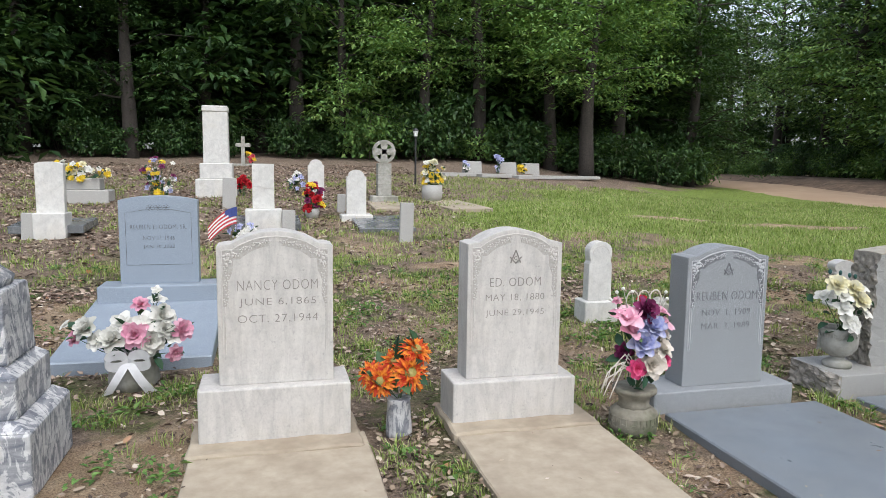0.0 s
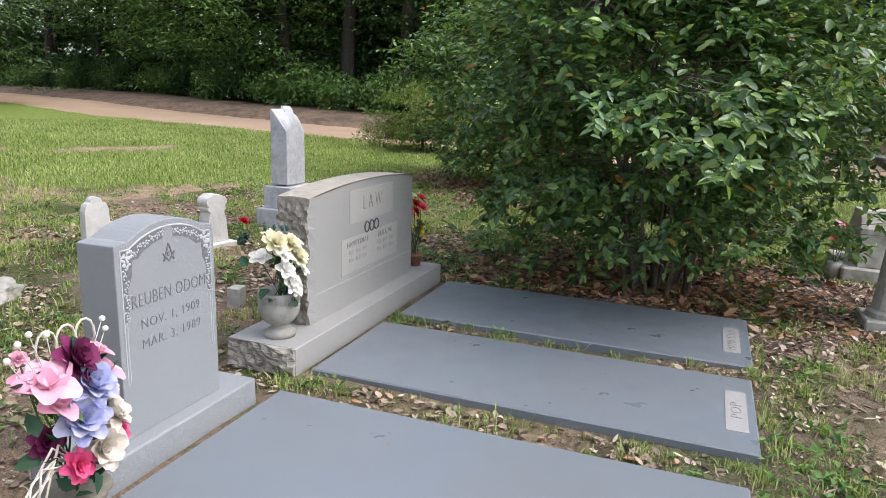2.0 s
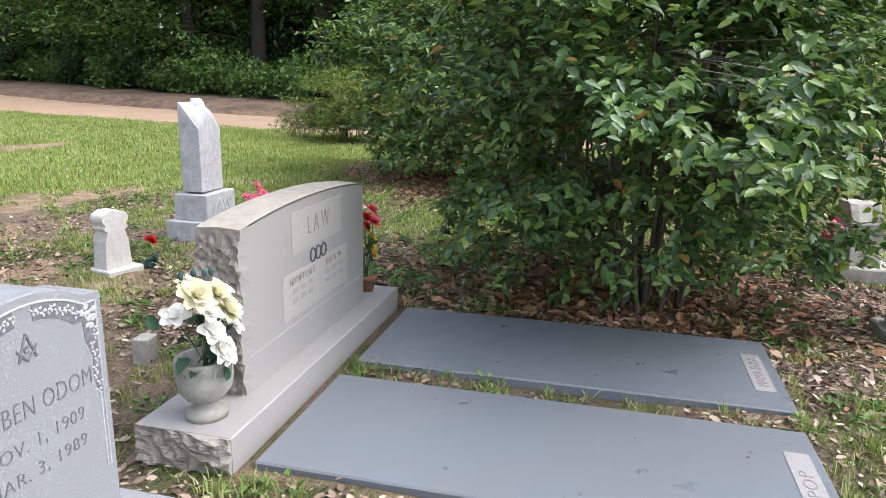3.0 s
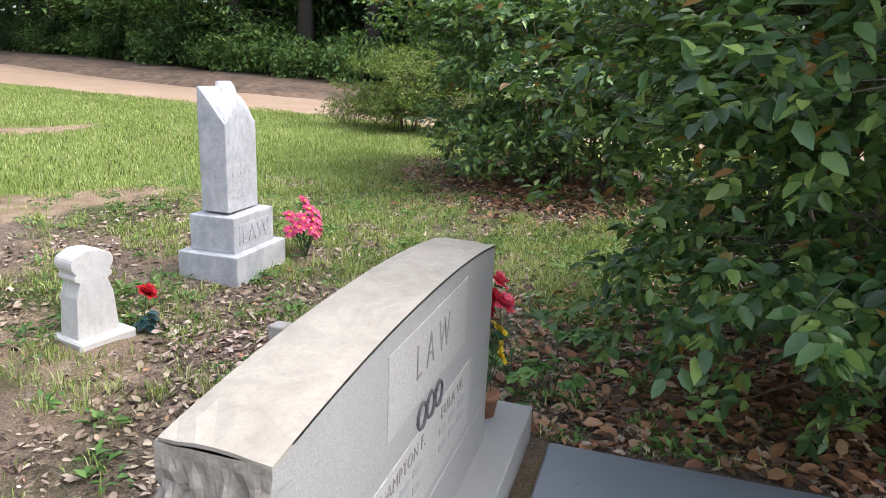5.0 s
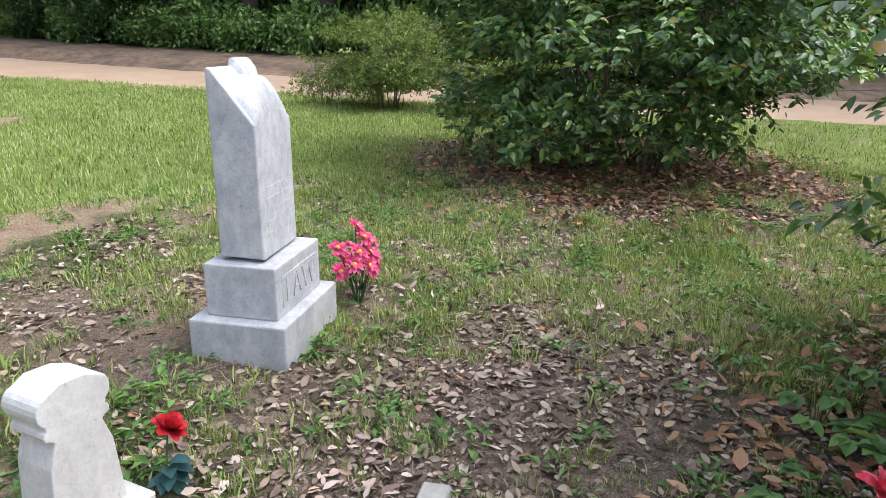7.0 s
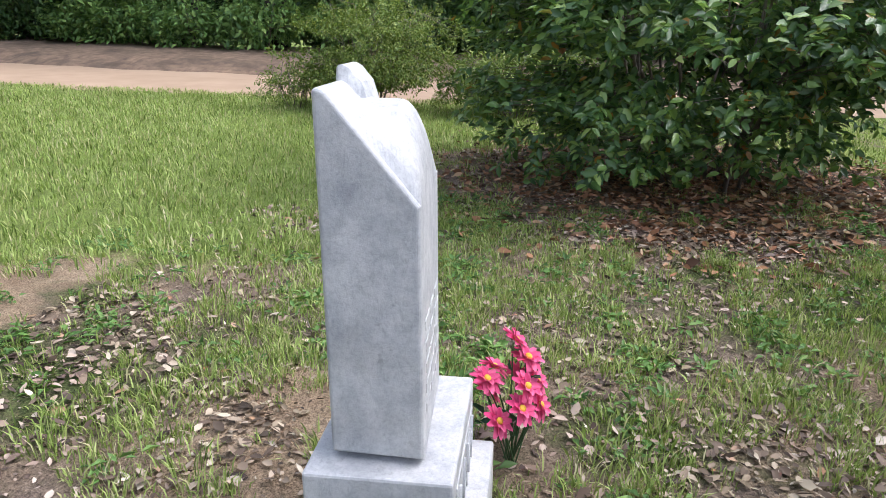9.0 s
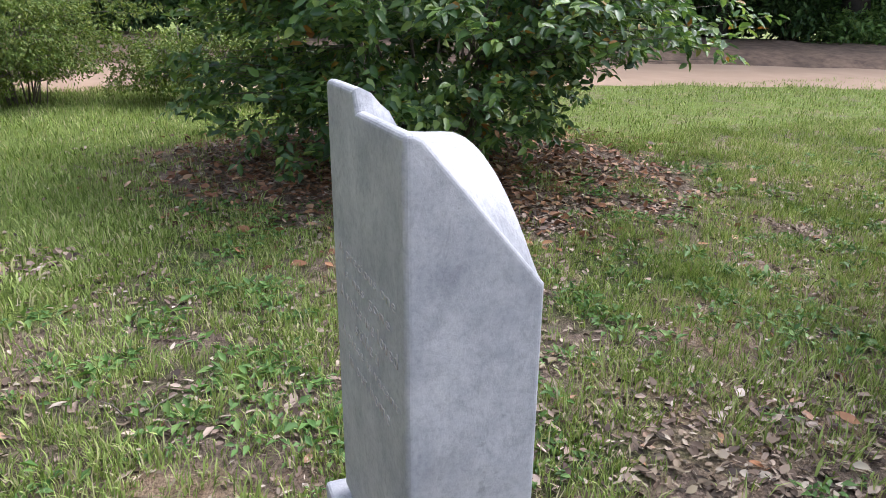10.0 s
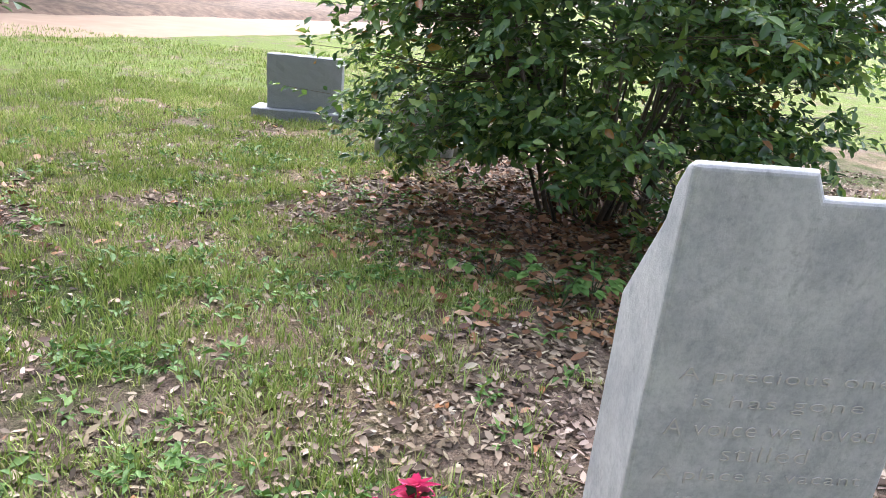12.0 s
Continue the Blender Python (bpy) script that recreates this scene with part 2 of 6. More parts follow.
def block(x0, x1, y0, y1, z0, z1, bevel=0.006, taper=0.0, rough=0.0, seg=1, cuts=0):
    """A bevelled block; taper draws the top in, rough unsettles its faces."""
    bm = bmesh.new()
    bmesh.ops.create_cube(bm, size=1)
    for v in bm.verts:
        k = 1 - taper * (v.co.z + 0.5)
        v.co = Vector(((x0 + x1) / 2 + v.co.x * (x1 - x0) * k, (y0 + y1) / 2 + v.co.y * (y1 - y0) * k, (z0 + z1) / 2 + v.co.z * (z1 - z0)))
    if bevel:
        bmesh.ops.bevel(bm, geom=bm.edges[:], offset=bevel, segments=seg, affect="EDGES", profile=0.5)
    if cuts:
        bmesh.ops.subdivide_edges(bm, edges=bm.edges[:], cuts=cuts, use_grid_fill=True)
    if rough:
        for v in bm.verts:
            v.co += noise.noise_vector(v.co * 9) * rough + noise.noise_vector(v.co * 31) * rough * 0.5
    return bm


def prism(outline, y0, y1, bevel=0.006):
    """An outline of (x, z) points drawn out from y0 to y1."""
    bm = bmesh.new()
    f = bm.faces.new([bm.verts.new((x, y0, z)) for x, z in outline])
    ex = bmesh.ops.extrude_face_region(bm, geom=[f])
    for v in ex["geom"]:
        if isinstance(v, bmesh.types.BMVert):
            v.co.y = y1
    bmesh.ops.recalc_face_normals(bm, faces=bm.faces[:])
    if bevel:
        sharp = [e for e in bm.edges if len(e.link_faces) == 2 and e.calc_face_angle() > 0.6]
        bmesh.ops.bevel(bm, geom=sharp, offset=bevel, segments=2, affect="EDGES", profile=0.5)
    return bm


def lathe(profile, segs=24, wave=0.0, waves=8):
    """A turned body from (radius, z) points."""
    bm = bmesh.new()
    rings = []
    for r, z in profile:
        ring = []
        for i in range(segs):
            a = 2 * math.pi * i / segs
            q = r * (1 + wave * math.cos(a * waves))
            ring.append(bm.verts.new((q * math.cos(a), q * math.sin(a), z)))
        rings.append(ring)
    for a, b in zip(rings, rings[1:]):
        for i in range(segs):
            bm.faces.new((a[i], a[(i + 1) % segs], b[(i + 1) % segs], b[i]))
    bm.faces.new(rings[0][::-1])
    bm.faces.new(rings[-1])
    return bm


def tube_into(bm, pts, r0, r1=None, segs=6):
    """Adds a tapered tube along pts to bm."""
    r1 = r0 if r1 is None else r1
    pts = [Vector(p) for p in pts]
    prev = None
    for i, p in enumerate(pts):
        d = (pts[min(i + 1, len(pts) - 1)] - pts[max(i - 1, 0)]).normalized()
        u = d.orthogonal().normalized()
        w = d.cross(u)
        r = r0 + (r1 - r0) * i / max(1, len(pts) - 1)
        ring = [bm.verts.new(p + (u * math.cos(a) + w * math.sin(a)) * r) for a in [2 * math.pi * k / segs for k in range(segs)]]
        if prev:
            off = min(range(segs), key=lambda o: (prev[0].co - ring[o].co).length)
            ring = ring[off:] + ring[:off]
            for k in range(segs):
                bm.faces.new((prev[k], prev[(k + 1) % segs], ring[(k + 1) % segs], ring[k]))
        else:
            bm.faces.new(ring[::-1])
        prev = ring
    bm.faces.new(prev)


def unit(v):
    return v / np.maximum(1e-9, np.linalg.norm(v, axis=1, keepdims=True))


def leaves(points, dirs, ups, length, width, droop=0.15, fine=False):
    """Verts and faces of folded leaves, at points, that grow along dirs."""
    n = len(points)
    L, W = np.asarray(length).reshape(-1, 1), np.asarray(width).reshape(-1, 1)
    d = unit(dirs)
    s = unit(np.cross(d, ups))
    u = np.cross(s, d)
    if fine:
        v = np.stack([points, points + d * L * 0.3 + s * W * 0.5 + u * W * 0.18, points + d * L * 0.68 + s * W * 0.42 + u * (W * 0.14 - L * droop * 0.4),
                      points + d * L - u * L * droop, points + d * L * 0.68 - s * W * 0.42 + u * (W * 0.14 - L * droop * 0.4),
                      points + d * L * 0.3 - s * W * 0.5 + u * W * 0.18], 1).reshape(-1, 3)
        f = (np.arange(n)[:, None] * 6)
        return v, np.concatenate([f + [0, 1, 2, 3], f + [0, 3, 4, 5]])
    v = np.stack([points, points + d * L * 0.45 + s * W * 0.5 + u * W * 0.15, points + d * L - u * L * droop,
                  points + d * L * 0.45 - s * W * 0.5 + u * W * 0.15], 1).reshape(-1, 3)
    f = (np.arange(n)[:, None] * 4)
    return v, np.concatenate([f + [0, 1, 2], f + [0, 2, 3]])


def lettering(body, width, tall, x, y, z, material, parent, name="inscription", depth=0.0015, turn=0, tilt=90):
    """Writing, middled at x with its foot at z, on a face at y that looks towards -y."""
    cu = bpy.data.curves.new(name, "FONT")
    cu.body, cu.extrude, cu.align_x, cu.resolution_u = body, 0.5, "CENTER", 3
    cu.space_character = 1.08
    cu.offset = -0.018
    tmp = new("tmp", cu)
    bpy.context.view_layer.update()
    me = bpy.data.meshes.new_from_object(tmp)
    bpy.data.objects.remove(tmp)
    co = np.empty(len(me.vertices) * 3, np.float32)
    me.vertices.foreach_get("co", co)
    co = co.reshape(-1, 3)
    lo, hi = co.min(0), co.max(0)
    co[:, 0] = (co[:, 0] - (lo[0] + hi[0]) / 2) * width / (hi[0] - lo[0])
    co[:, 1] = (co[:, 1] - lo[1]) * tall / (hi[1] - lo[1])
    co[:, 2] *= 2 * depth
    me.vertices.foreach_set("co", co.ravel())
    me.materials.append(material)
    me.name = name
    ob = new(name, me)
    ob.matrix_basis = pose(x, y, z, tilt, 0, turn)
    ob.parent = parent
    return ob


# ---- ground, road, bank ----
def axis(lo, hi, step, far):
    a = list(np.arange(lo, hi, step))
    g, p = step, hi
    out = []
    while p < far:
        out.append(p)
        g *= 1.35
        p += g
    g, q = step, lo
    back = []
    while q > -far:
        g *= 1.35
        q -= g
        back.append(q)
    return np.array(back[::-1] + a + out)


def ground_material():
    n = Nodes("cemetery_ground", 0.95, 0, 0.2)
    sand = n.ramp(n.noise(5, 6), [(0.3, (0.29, 0.20, 0.13)), (0.55, (0.40, 0.30, 0.20)), (0.75, (0.50, 0.40, 0.29))])
    soil = n.ramp(n.noise(22, 5), [(0.3, (0.14, 0.103, 0.08)), (0.7, (0.32, 0.25, 0.19))])
    moss = n.ramp(n.noise(30, 5), [(0.3, (0.055, 0.075, 0.025)), (0.7, (0.13, 0.16, 0.05))])
    turf = n.ramp(n.noise(9, 6), [(0.3, (0.15, 0.21, 0.045)), (0.7, (0.24, 0.31, 0.075))])
    a = n.mix(n.grey(n.noise(0.55, 5, 0.6), 0.45, 0.6), soil, sand)
    a = n.mix(n.grey(n.noise(0.8, 6, 0.7), 0.47, 0.6), a, moss)
    at = n.t.nodes.new("ShaderNodeAttribute")
    at.attribute_name = "cover"
    sp = n.t.nodes.new("ShaderNodeSeparateColor")
    n.link(at.outputs["Color"], sp.inputs[0])
    a = n.mix(n.ragged(sp.outputs[0], 1.6), a, turf)
    a = n.mix(n.ragged(sp.outputs[1], 2.4), a, soil)
    a = n.mix(n.ragged(sp.outputs[2], 1.5, 1.6), a, sand)
    crumbs = n.ramp(n.noise(95, 4, 0.8), [(0.36, (0.30, 0.27, 0.25)), (0.5, (0.9, 0.9, 0.9)), (0.66, (1.5, 1.45, 1.4))])
    a = n.mix(0.9, a, crumbs, "MULTIPLY")
    chips = n.grey(n.noise(48, 3, 0.7), 0.60, 0.66)
    a = n.mix(n.mix(chips, (0, 0, 0), (0.6, 0.6, 0.6)), a, (0.22, 0.15, 0.10))
    return n.done(a, n.noise(60, 6, 0.75), 1.0, 0.03)


# patches of bare sand in the turf: x, y, length, width
BARE = [(12.6, 13.6, 2.6, 0.5), (9.5, 14.0, 1.6, 0.45), (8.7, 8.9, 2.3, 0.5), (3.0, 8.6, 0.9, 0.35), (-1.8, 6.5, 1.2, 1.3), (7.2, 8.2, 0.8, 0.5),
        (-0.2, 3.4, 0.9, 1.1), (6.4, 6.7, 0.7, 0.5), (7.6, 0.9, 0.8, 0.7), (8.6, 6.9, 0.9, 0.5), (2.6, 2.9, 0.5, 0.5)]
BUSHES = [(7.65, 1.95, 1.8), (13.7, 4.4, 2.2)]


def covers(x, y):
    """How much turf, leaf litter and bare sand lie at a place."""
    wob = 0.8 * np.sin(x * 1.3 + 0.7 * y) + 0.6 * np.sin(y * 1.9 - x * 0.6)
    d = y + 0.55 * (x - 8)
    turf = sstep(8.2, 11.5, d + wob) * sstep(2.5, 6.0, x + 0.5 * wob)
    turf = np.maximum(turf, 0.62 * sstep(10.5, 15.0, x + wob * 0.9) * sstep(-9, -6, y))
    turf = np.maximum(turf, 0.6 * (1 - sstep(-3.5, -0.5, y + 0.4 * wob)))
    litter = np.zeros_like(turf)
    for bx, by, r in BUSHES:
        q = np.hypot(x - bx, y - by) / r
        litter = np.maximum(litter, 1 - sstep(0.85, 1.3, q + 0.08 * wob))
    q = np.hypot((x - 7.3) / 1.6, (y - 4.9) / 1.2)
    litter = np.maximum(litter, 0.62 * (1 - sstep(0.7, 1.35, q + 0.1 * wob)))
    litter = np.maximum(litter, 0.75 * sstep(8.5, 12, y - 0.9 * x + wob * 0.7))
    bare = np.zeros_like(turf)
    for bx, by, lx, ly in BARE:
        bare = np.maximum(bare, 1 - sstep(0.1, 1.3, np.hypot((x - bx) / lx, (y - by) / ly)))
    return turf * (1 - litter) * (1 - bare), litter, bare


def build_ground():
    gx, gy = axis(-8, 24, 0.2, 900), axis(-8, 26, 0.2, 900)
    X, Y = np.meshgrid(gx, gy)
    Z = height(X, Y)
    Z += 0.006 * np.sin(X * 11 + 2 * np.sin(Y * 7)) * np.sin(Y * 9.7)
    v = np.stack([X, Y, Z], -1).reshape(-1, 3)
    nx = len(gx)
    i = (np.arange(len(gy) - 1)[:, None] * nx + np.arange(nx - 1)[None]).reshape(-1, 1)
    me = fast_mesh("ground", v, i + [0, 1, nx + 1, nx], ground_material())
    t, l, b = covers(v[:, 0], v[:, 1])
    col = me.color_attributes.new("cover", "FLOAT_COLOR", "POINT")
    col.data.foreach_set("color", np.stack([t, l, b, np.ones_like(t)], 1).astype(np.float32).ravel())
    me.polygons.foreach_set("use_smooth", np.ones(len(me.polygons), bool))
    tagged(new("ground", me), "sandy cemetery ground with patchy grass and dead leaves", "ground", kind="structure")


ROADLINE = [(2.0, -30), (11.0, -18), (15.2, -10), (18.6, -4.0), (20.0, 4.0), (20.0, 11.0), (20.4, 20.0), (23.2, 31.0), (29.5, 44.0), (34.5, 56.0), (36.5, 68.0), (33.0, 82.0), (22.0, 95.0)]


def spline(pts, steps=10):
    out = []
    p = [Vector((*q, 0)) for q in pts]
    for i in range(len(p) - 1):
        a, b, c, d = p[max(i - 1, 0)], p[i], p[i + 1], p[min(i + 2, len(p) - 1)]
        for k in range(steps):
            t = k / steps
            out.append(0.5 * (2 * b + (c - a) * t + (2 * a - 5 * b + 4 * c - d) * t * t + (3 * b - a - 3 * c + d) * t ** 3))
    return out


def strip(name, offsets, lifts, mat, label, category):
    """A band along the road's near edge, with a section of offsets and lifts."""
    line = spline(ROADLINE, 14)
    v = []
    for i, p in enumerate(line):
        d = (line[min(i + 1, len(line) - 1)] - line[max(i - 1, 0)]).normalized()
        nrm = Vector((d.y, -d.x, 0))
        for j, (o, l) in enumerate(zip(offsets, lifts)):
            w = 0.22 * noise.noise(Vector((i * 0.31, j * 2.1, o)))
            q = p + nrm * (o + w)
            up = l + (0.10 * noise.noise(Vector((i * 0.6, j * 3.3, 1.7))) if l > 0.1 else 0)
            v.append((q.x, q.y, float(height(q.x, q.y)) + up))
    m = len(offsets)
    f = [(i * m + j, i * m + j + 1, (i + 1) * m + j + 1, (i + 1) * m + j) for i in range(len(line) - 1) for j in range(m - 1)]
    me = fast_mesh(name, v, f, mat)
    me.polygons.foreach_set("use_smooth", np.ones(len(me.polygons), bool))
    return tagged(new(name, me), label, category, kind="structure")


M_SAND = plain("road_sand", (0.32, 0.222, 0.147), (0.39, 0.28, 0.19), 1.2, 0.95, 0.4, (0.34, 0.235, 0.155))
M_BANK = plain("bank_clay", (0.11, 0.072, 0.05), (0.27, 0.185, 0.125), 4.0, 0.95, 0.9, (0.085, 0.06, 0.042))
build_ground()
strip("road", [0, 0.4, 2.6, 4.8, 5.2], [0.0, 0.035, 0.05, 0.045, 0.0], M_SAND, "pale orange sand road with a ragged edge", "road")
strip("road_bank", [5.0, 5.5, 6.0, 7.2, 9.5, 12], [0.02, 0.16, 0.30, 0.38, 0.45, 0.45], M_BANK, "eroded reddish clay bank beside the road", "bank")

# ---- trees, bushes ----
def clump_points(rng, centres, radius, per):
    c = np.repeat(centres, per, 0)
    return c + rng.normal(0, 1, c.shape) * radius


def tree(seed, tall, spread, crown_low, count, leaf, mat, label, cat="tree"):
    rng = np.random.default_rng(seed)
    base = thing("tree", 0, 0, 0, label=label, category=cat)
    bm = bmesh.new()
    lean = rng.normal(0, 0.25, 2)
    trunk = [(lean[0] * t * t * 2 + 0.08 * math.sin(t * 7 + seed), lean[1] * t * t * 2, -0.2 + t * tall * 0.9) for t in np.linspace(0, 1, 9)]
    tube_into(bm, trunk, 0.16 + 0.012 * tall, 0.03, 8)
    tips = []
    for k in range(16):
        t = rng.uniform(crown_low, 0.95)
        i = t * 8
        p = Vector(trunk[int(i)]).lerp(Vector(trunk[min(8, int(i) + 1)]), i % 1)
        a = rng.uniform(0, 2 * math.pi)
        reach = spread * rng.uniform(0.55, 1.1) * (1.1 - 0.6 * abs(t - 0.55))
        e = p + Vector((math.cos(a) * reach, math.sin(a) * reach, rng.uniform(-0.4, 1.2)))
        mid = p.lerp(e, 0.5) + Vector((0, 0, 0.3))
        tube_into(bm, [p, mid, e], 0.055, 0.012, 5)
        for q in (0.45, 0.7, 0.9, 1.0):
            tips.append(p.lerp(e, q) + Vector(rng.normal(0, 0.35, 3)))
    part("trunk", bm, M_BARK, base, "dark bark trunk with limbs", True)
    tips = np.array([list(t) for t in tips])
    sprays = clump_points(rng, tips, np.array([0.5, 0.5, 0.34]), 6)
    per = max(4, count // len(sprays))
    off = rng.normal(0, 1, (len(sprays) * per, 3)) * [0.30, 0.30, 0.045]
    off[:, 2] -= 0.28 * np.hypot(off[:, 0], off[:, 1]) ** 1.5
    pts = np.repeat(sprays, per, 0) + off
    d = rng.normal(0, 0.6, pts.shape) + off * [3, 3, 0]
    d[:, 2] = d[:, 2] * 0.35 - 0.3
    up = rng.normal(0, 0.28, pts.shape) + [0, 0, 1]
    L = leaf * rng.uniform(0.6, 1.3, len(pts))
    v, f = leaves(pts, d, up, L, L * 0.45)
    ob = new("crown", fast_mesh("crown", v, f, mat))
    ob.parent = base
    return base


def bush(seed, x, y, rx, ry, low, tall, tips_n, per, leaf, mat, label, name="bush", stems=14, fine=True, bare=0.5, category="bush", gaps=0.0):
    """A shrub: many stems from its foot, twigs, and leafy shoots at their tips, with gaps between the boughs."""
    rng = np.random.default_rng(seed)
    base = thing(name, x, y, label=label, category=category)
    u = unit(rng.normal(0, 1, (tips_n, 3)))
    rad = bare + (1 - bare) * rng.uniform(0, 1, tips_n) ** 0.6
    lump = np.array([0.80 + 0.36 * noise.noise(Vector(q * 1.9) + Vector((seed, 0, 0))) + 0.30 * noise.noise(Vector(q * 4.6) + Vector((0, seed, 0))) for q in u])
    mid, half = (low + tall) / 2, (tall - low) / 2
    u = unit(np.sign(u) * np.abs(u) ** 0.85)
    tips = u * rad[:, None] * lump[:, None] * [rx * 1.2, ry * 1.2, half * 1.15]
    tips[:, 2] += mid
    tips[:, 2] = np.maximum(tips[:, 2], low * 0.75 + rng.uniform(0, 0.3, tips_n))
    skirt = (tips[:, 2] < 1.3) & (tips[:, 1] > 0)
    tips[skirt] *= [1.0, 1.06, 0.82]
    wx, wy = tips[:, 0] + x, tips[:, 1] + y
    keep = ~((wx < 6.75) & (wy > 3.3)) & ~((wx < 6.75) & (tips[:, 2] < 0.55)) if name == "bush" else np.ones(tips_n, bool)
    if gaps:
        hole = np.array([noise.noise(Vector(q) * 2.3 + Vector((seed, 3, 1))) + 0.5 * noise.noise(Vector((q[0] * 3.5, q[1] * 3.5, q[2] * 7.5)) + Vector((1, seed, 4))) for q in tips])
        keep &= hole > gaps
    tips, u = tips[keep], u[keep]
    tips_n = len(tips)
    bm = bmesh.new()
    feet = []
    for k in range(stems):
        a = rng.uniform(0, 2 * math.pi)
        r = rng.uniform(0.05, 0.3) * min(rx, ry) * 0.8
        foot = Vector((math.cos(a) * r, math.sin(a) * r, -0.05))
        e = Vector((math.cos(a) * rx * rng.uniform(0.2, 0.65), math.sin(a) * ry * rng.uniform(0.2, 0.65), tall * rng.uniform(0.55, 0.92)))
        m = foot.lerp(e, 0.45) + Vector(rng.normal(0, 0.07, 3))
        tube_into(bm, [foot, m, e], 0.015 * tall / 3 + 0.004, 0.006, 5)
        feet += [foot.lerp(m, 0.6), m, m.lerp(e, 0.5), e]
    fa = np.array([list(q) for q in feet])
    for k in range(0, tips_n, 3 if fine else 8):
        q = tips[k]
        j = np.argmin(np.linalg.norm(fa - q, axis=1) + np.maximum(0, fa[:, 2] - q[2]) * 0.7)
        tube_into(bm, [fa[j], fa[j] * 0.45 + q * 0.55 + rng.normal(0, 0.04, 3), q], 0.006, 0.002, 3)
    part("stem_tangle", bm, M_TWIG, base, "grey-brown stems and twigs", True)
    if fine:
        # leaves set in turn along each shoot, spreading outwards, with a few at its end
        way = unit(u * [1, 1, 0.5] + rng.normal(0, 0.55, u.shape) + [0, 0, 0.1])
        side = unit(np.cross(way, [0, 0, 1.0] + rng.normal(0, 0.25, u.shape)))
        k = np.tile(np.arange(per), tips_n)
        w, sd = np.repeat(way, per, 0), np.repeat(side, per, 0)
        run = (k / (per - 1) - 0.75)[:, None] * np.repeat(rng.uniform(0.18, 0.34, (tips_n, 1)), per, 0)
        pts = np.repeat(tips, per, 0) + w * run + rng.normal(0, 0.012, w.shape)
        d = sd * np.where(k % 2, 1, -1)[:, None] * 0.9 + w * 0.75 + rng.normal(0, 0.32, w.shape)
        d[:, 2] -= 0.18
        up = rng.normal(0, 0.38, w.shape) + [0, 0, 1] + np.repeat(u, per, 0) * 0.45
        L = leaf * rng.uniform(0.6, 1.2, len(pts))
        v, f = leaves(pts, d, up, L, L * 0.5, 0.14, True)
    else:
        pts = clump_points(rng, tips, leaf * 0.55, per)
        out = np.repeat(u * [1, 1, 0.6], per, 0)
        d = rng.normal(0, 0.75, pts.shape) + out * 0.7
        d[:, 2] -= 0.22
        up = rng.normal(0, 0.4, pts.shape) + [0, 0, 1] + out * 0.35
        L = leaf * rng.uniform(0.65, 1.2, len(pts))
        v, f = leaves(pts, d, up, L, L * 0.5, 0.16)
    v[:, 2] = np.maximum(v[:, 2], 0.02)
    ob = new("foliage", fast_mesh("foliage", v, f, mat))
    ob.parent = base
    return base


bush(3, 7.45, 1.95, 2.3, 1.95, 0.22, 3.55, 5400, 11, 0.088, M_BUSH, "large dark glossy evergreen bush over dead leaves", stems=26, gaps=-0.27)
bush(8, 13.8, 4.3, 2.5, 2.65, 0.12, 3.7, 5200, 10, 0.105, M_BUSH, "broad dark green evergreen bush on the lawn", stems=24, gaps=-0.3)
bush(11, 18.6, 8.8, 1.5, 1.4, 0.1, 2.0, 2300, 12, 0.06, M_SHRUB, "light green feathery shrub beside the road", "shrub", 16, False, 0.3)
bush(12, 18.6, 6.3, 1.2, 1.5, 0.1, 1.5, 1500, 12, 0.06, M_SHRUB, "low light green shrub beside the road", "shrub", 14, False, 0.3)
bush(13, 18.6, 10.2, 0.8, 0.7, 0.05, 0.9, 300, 10, 0.05, M_SHRUB, "small thin shrub beside the road", "shrub", 10, False, 0.3)


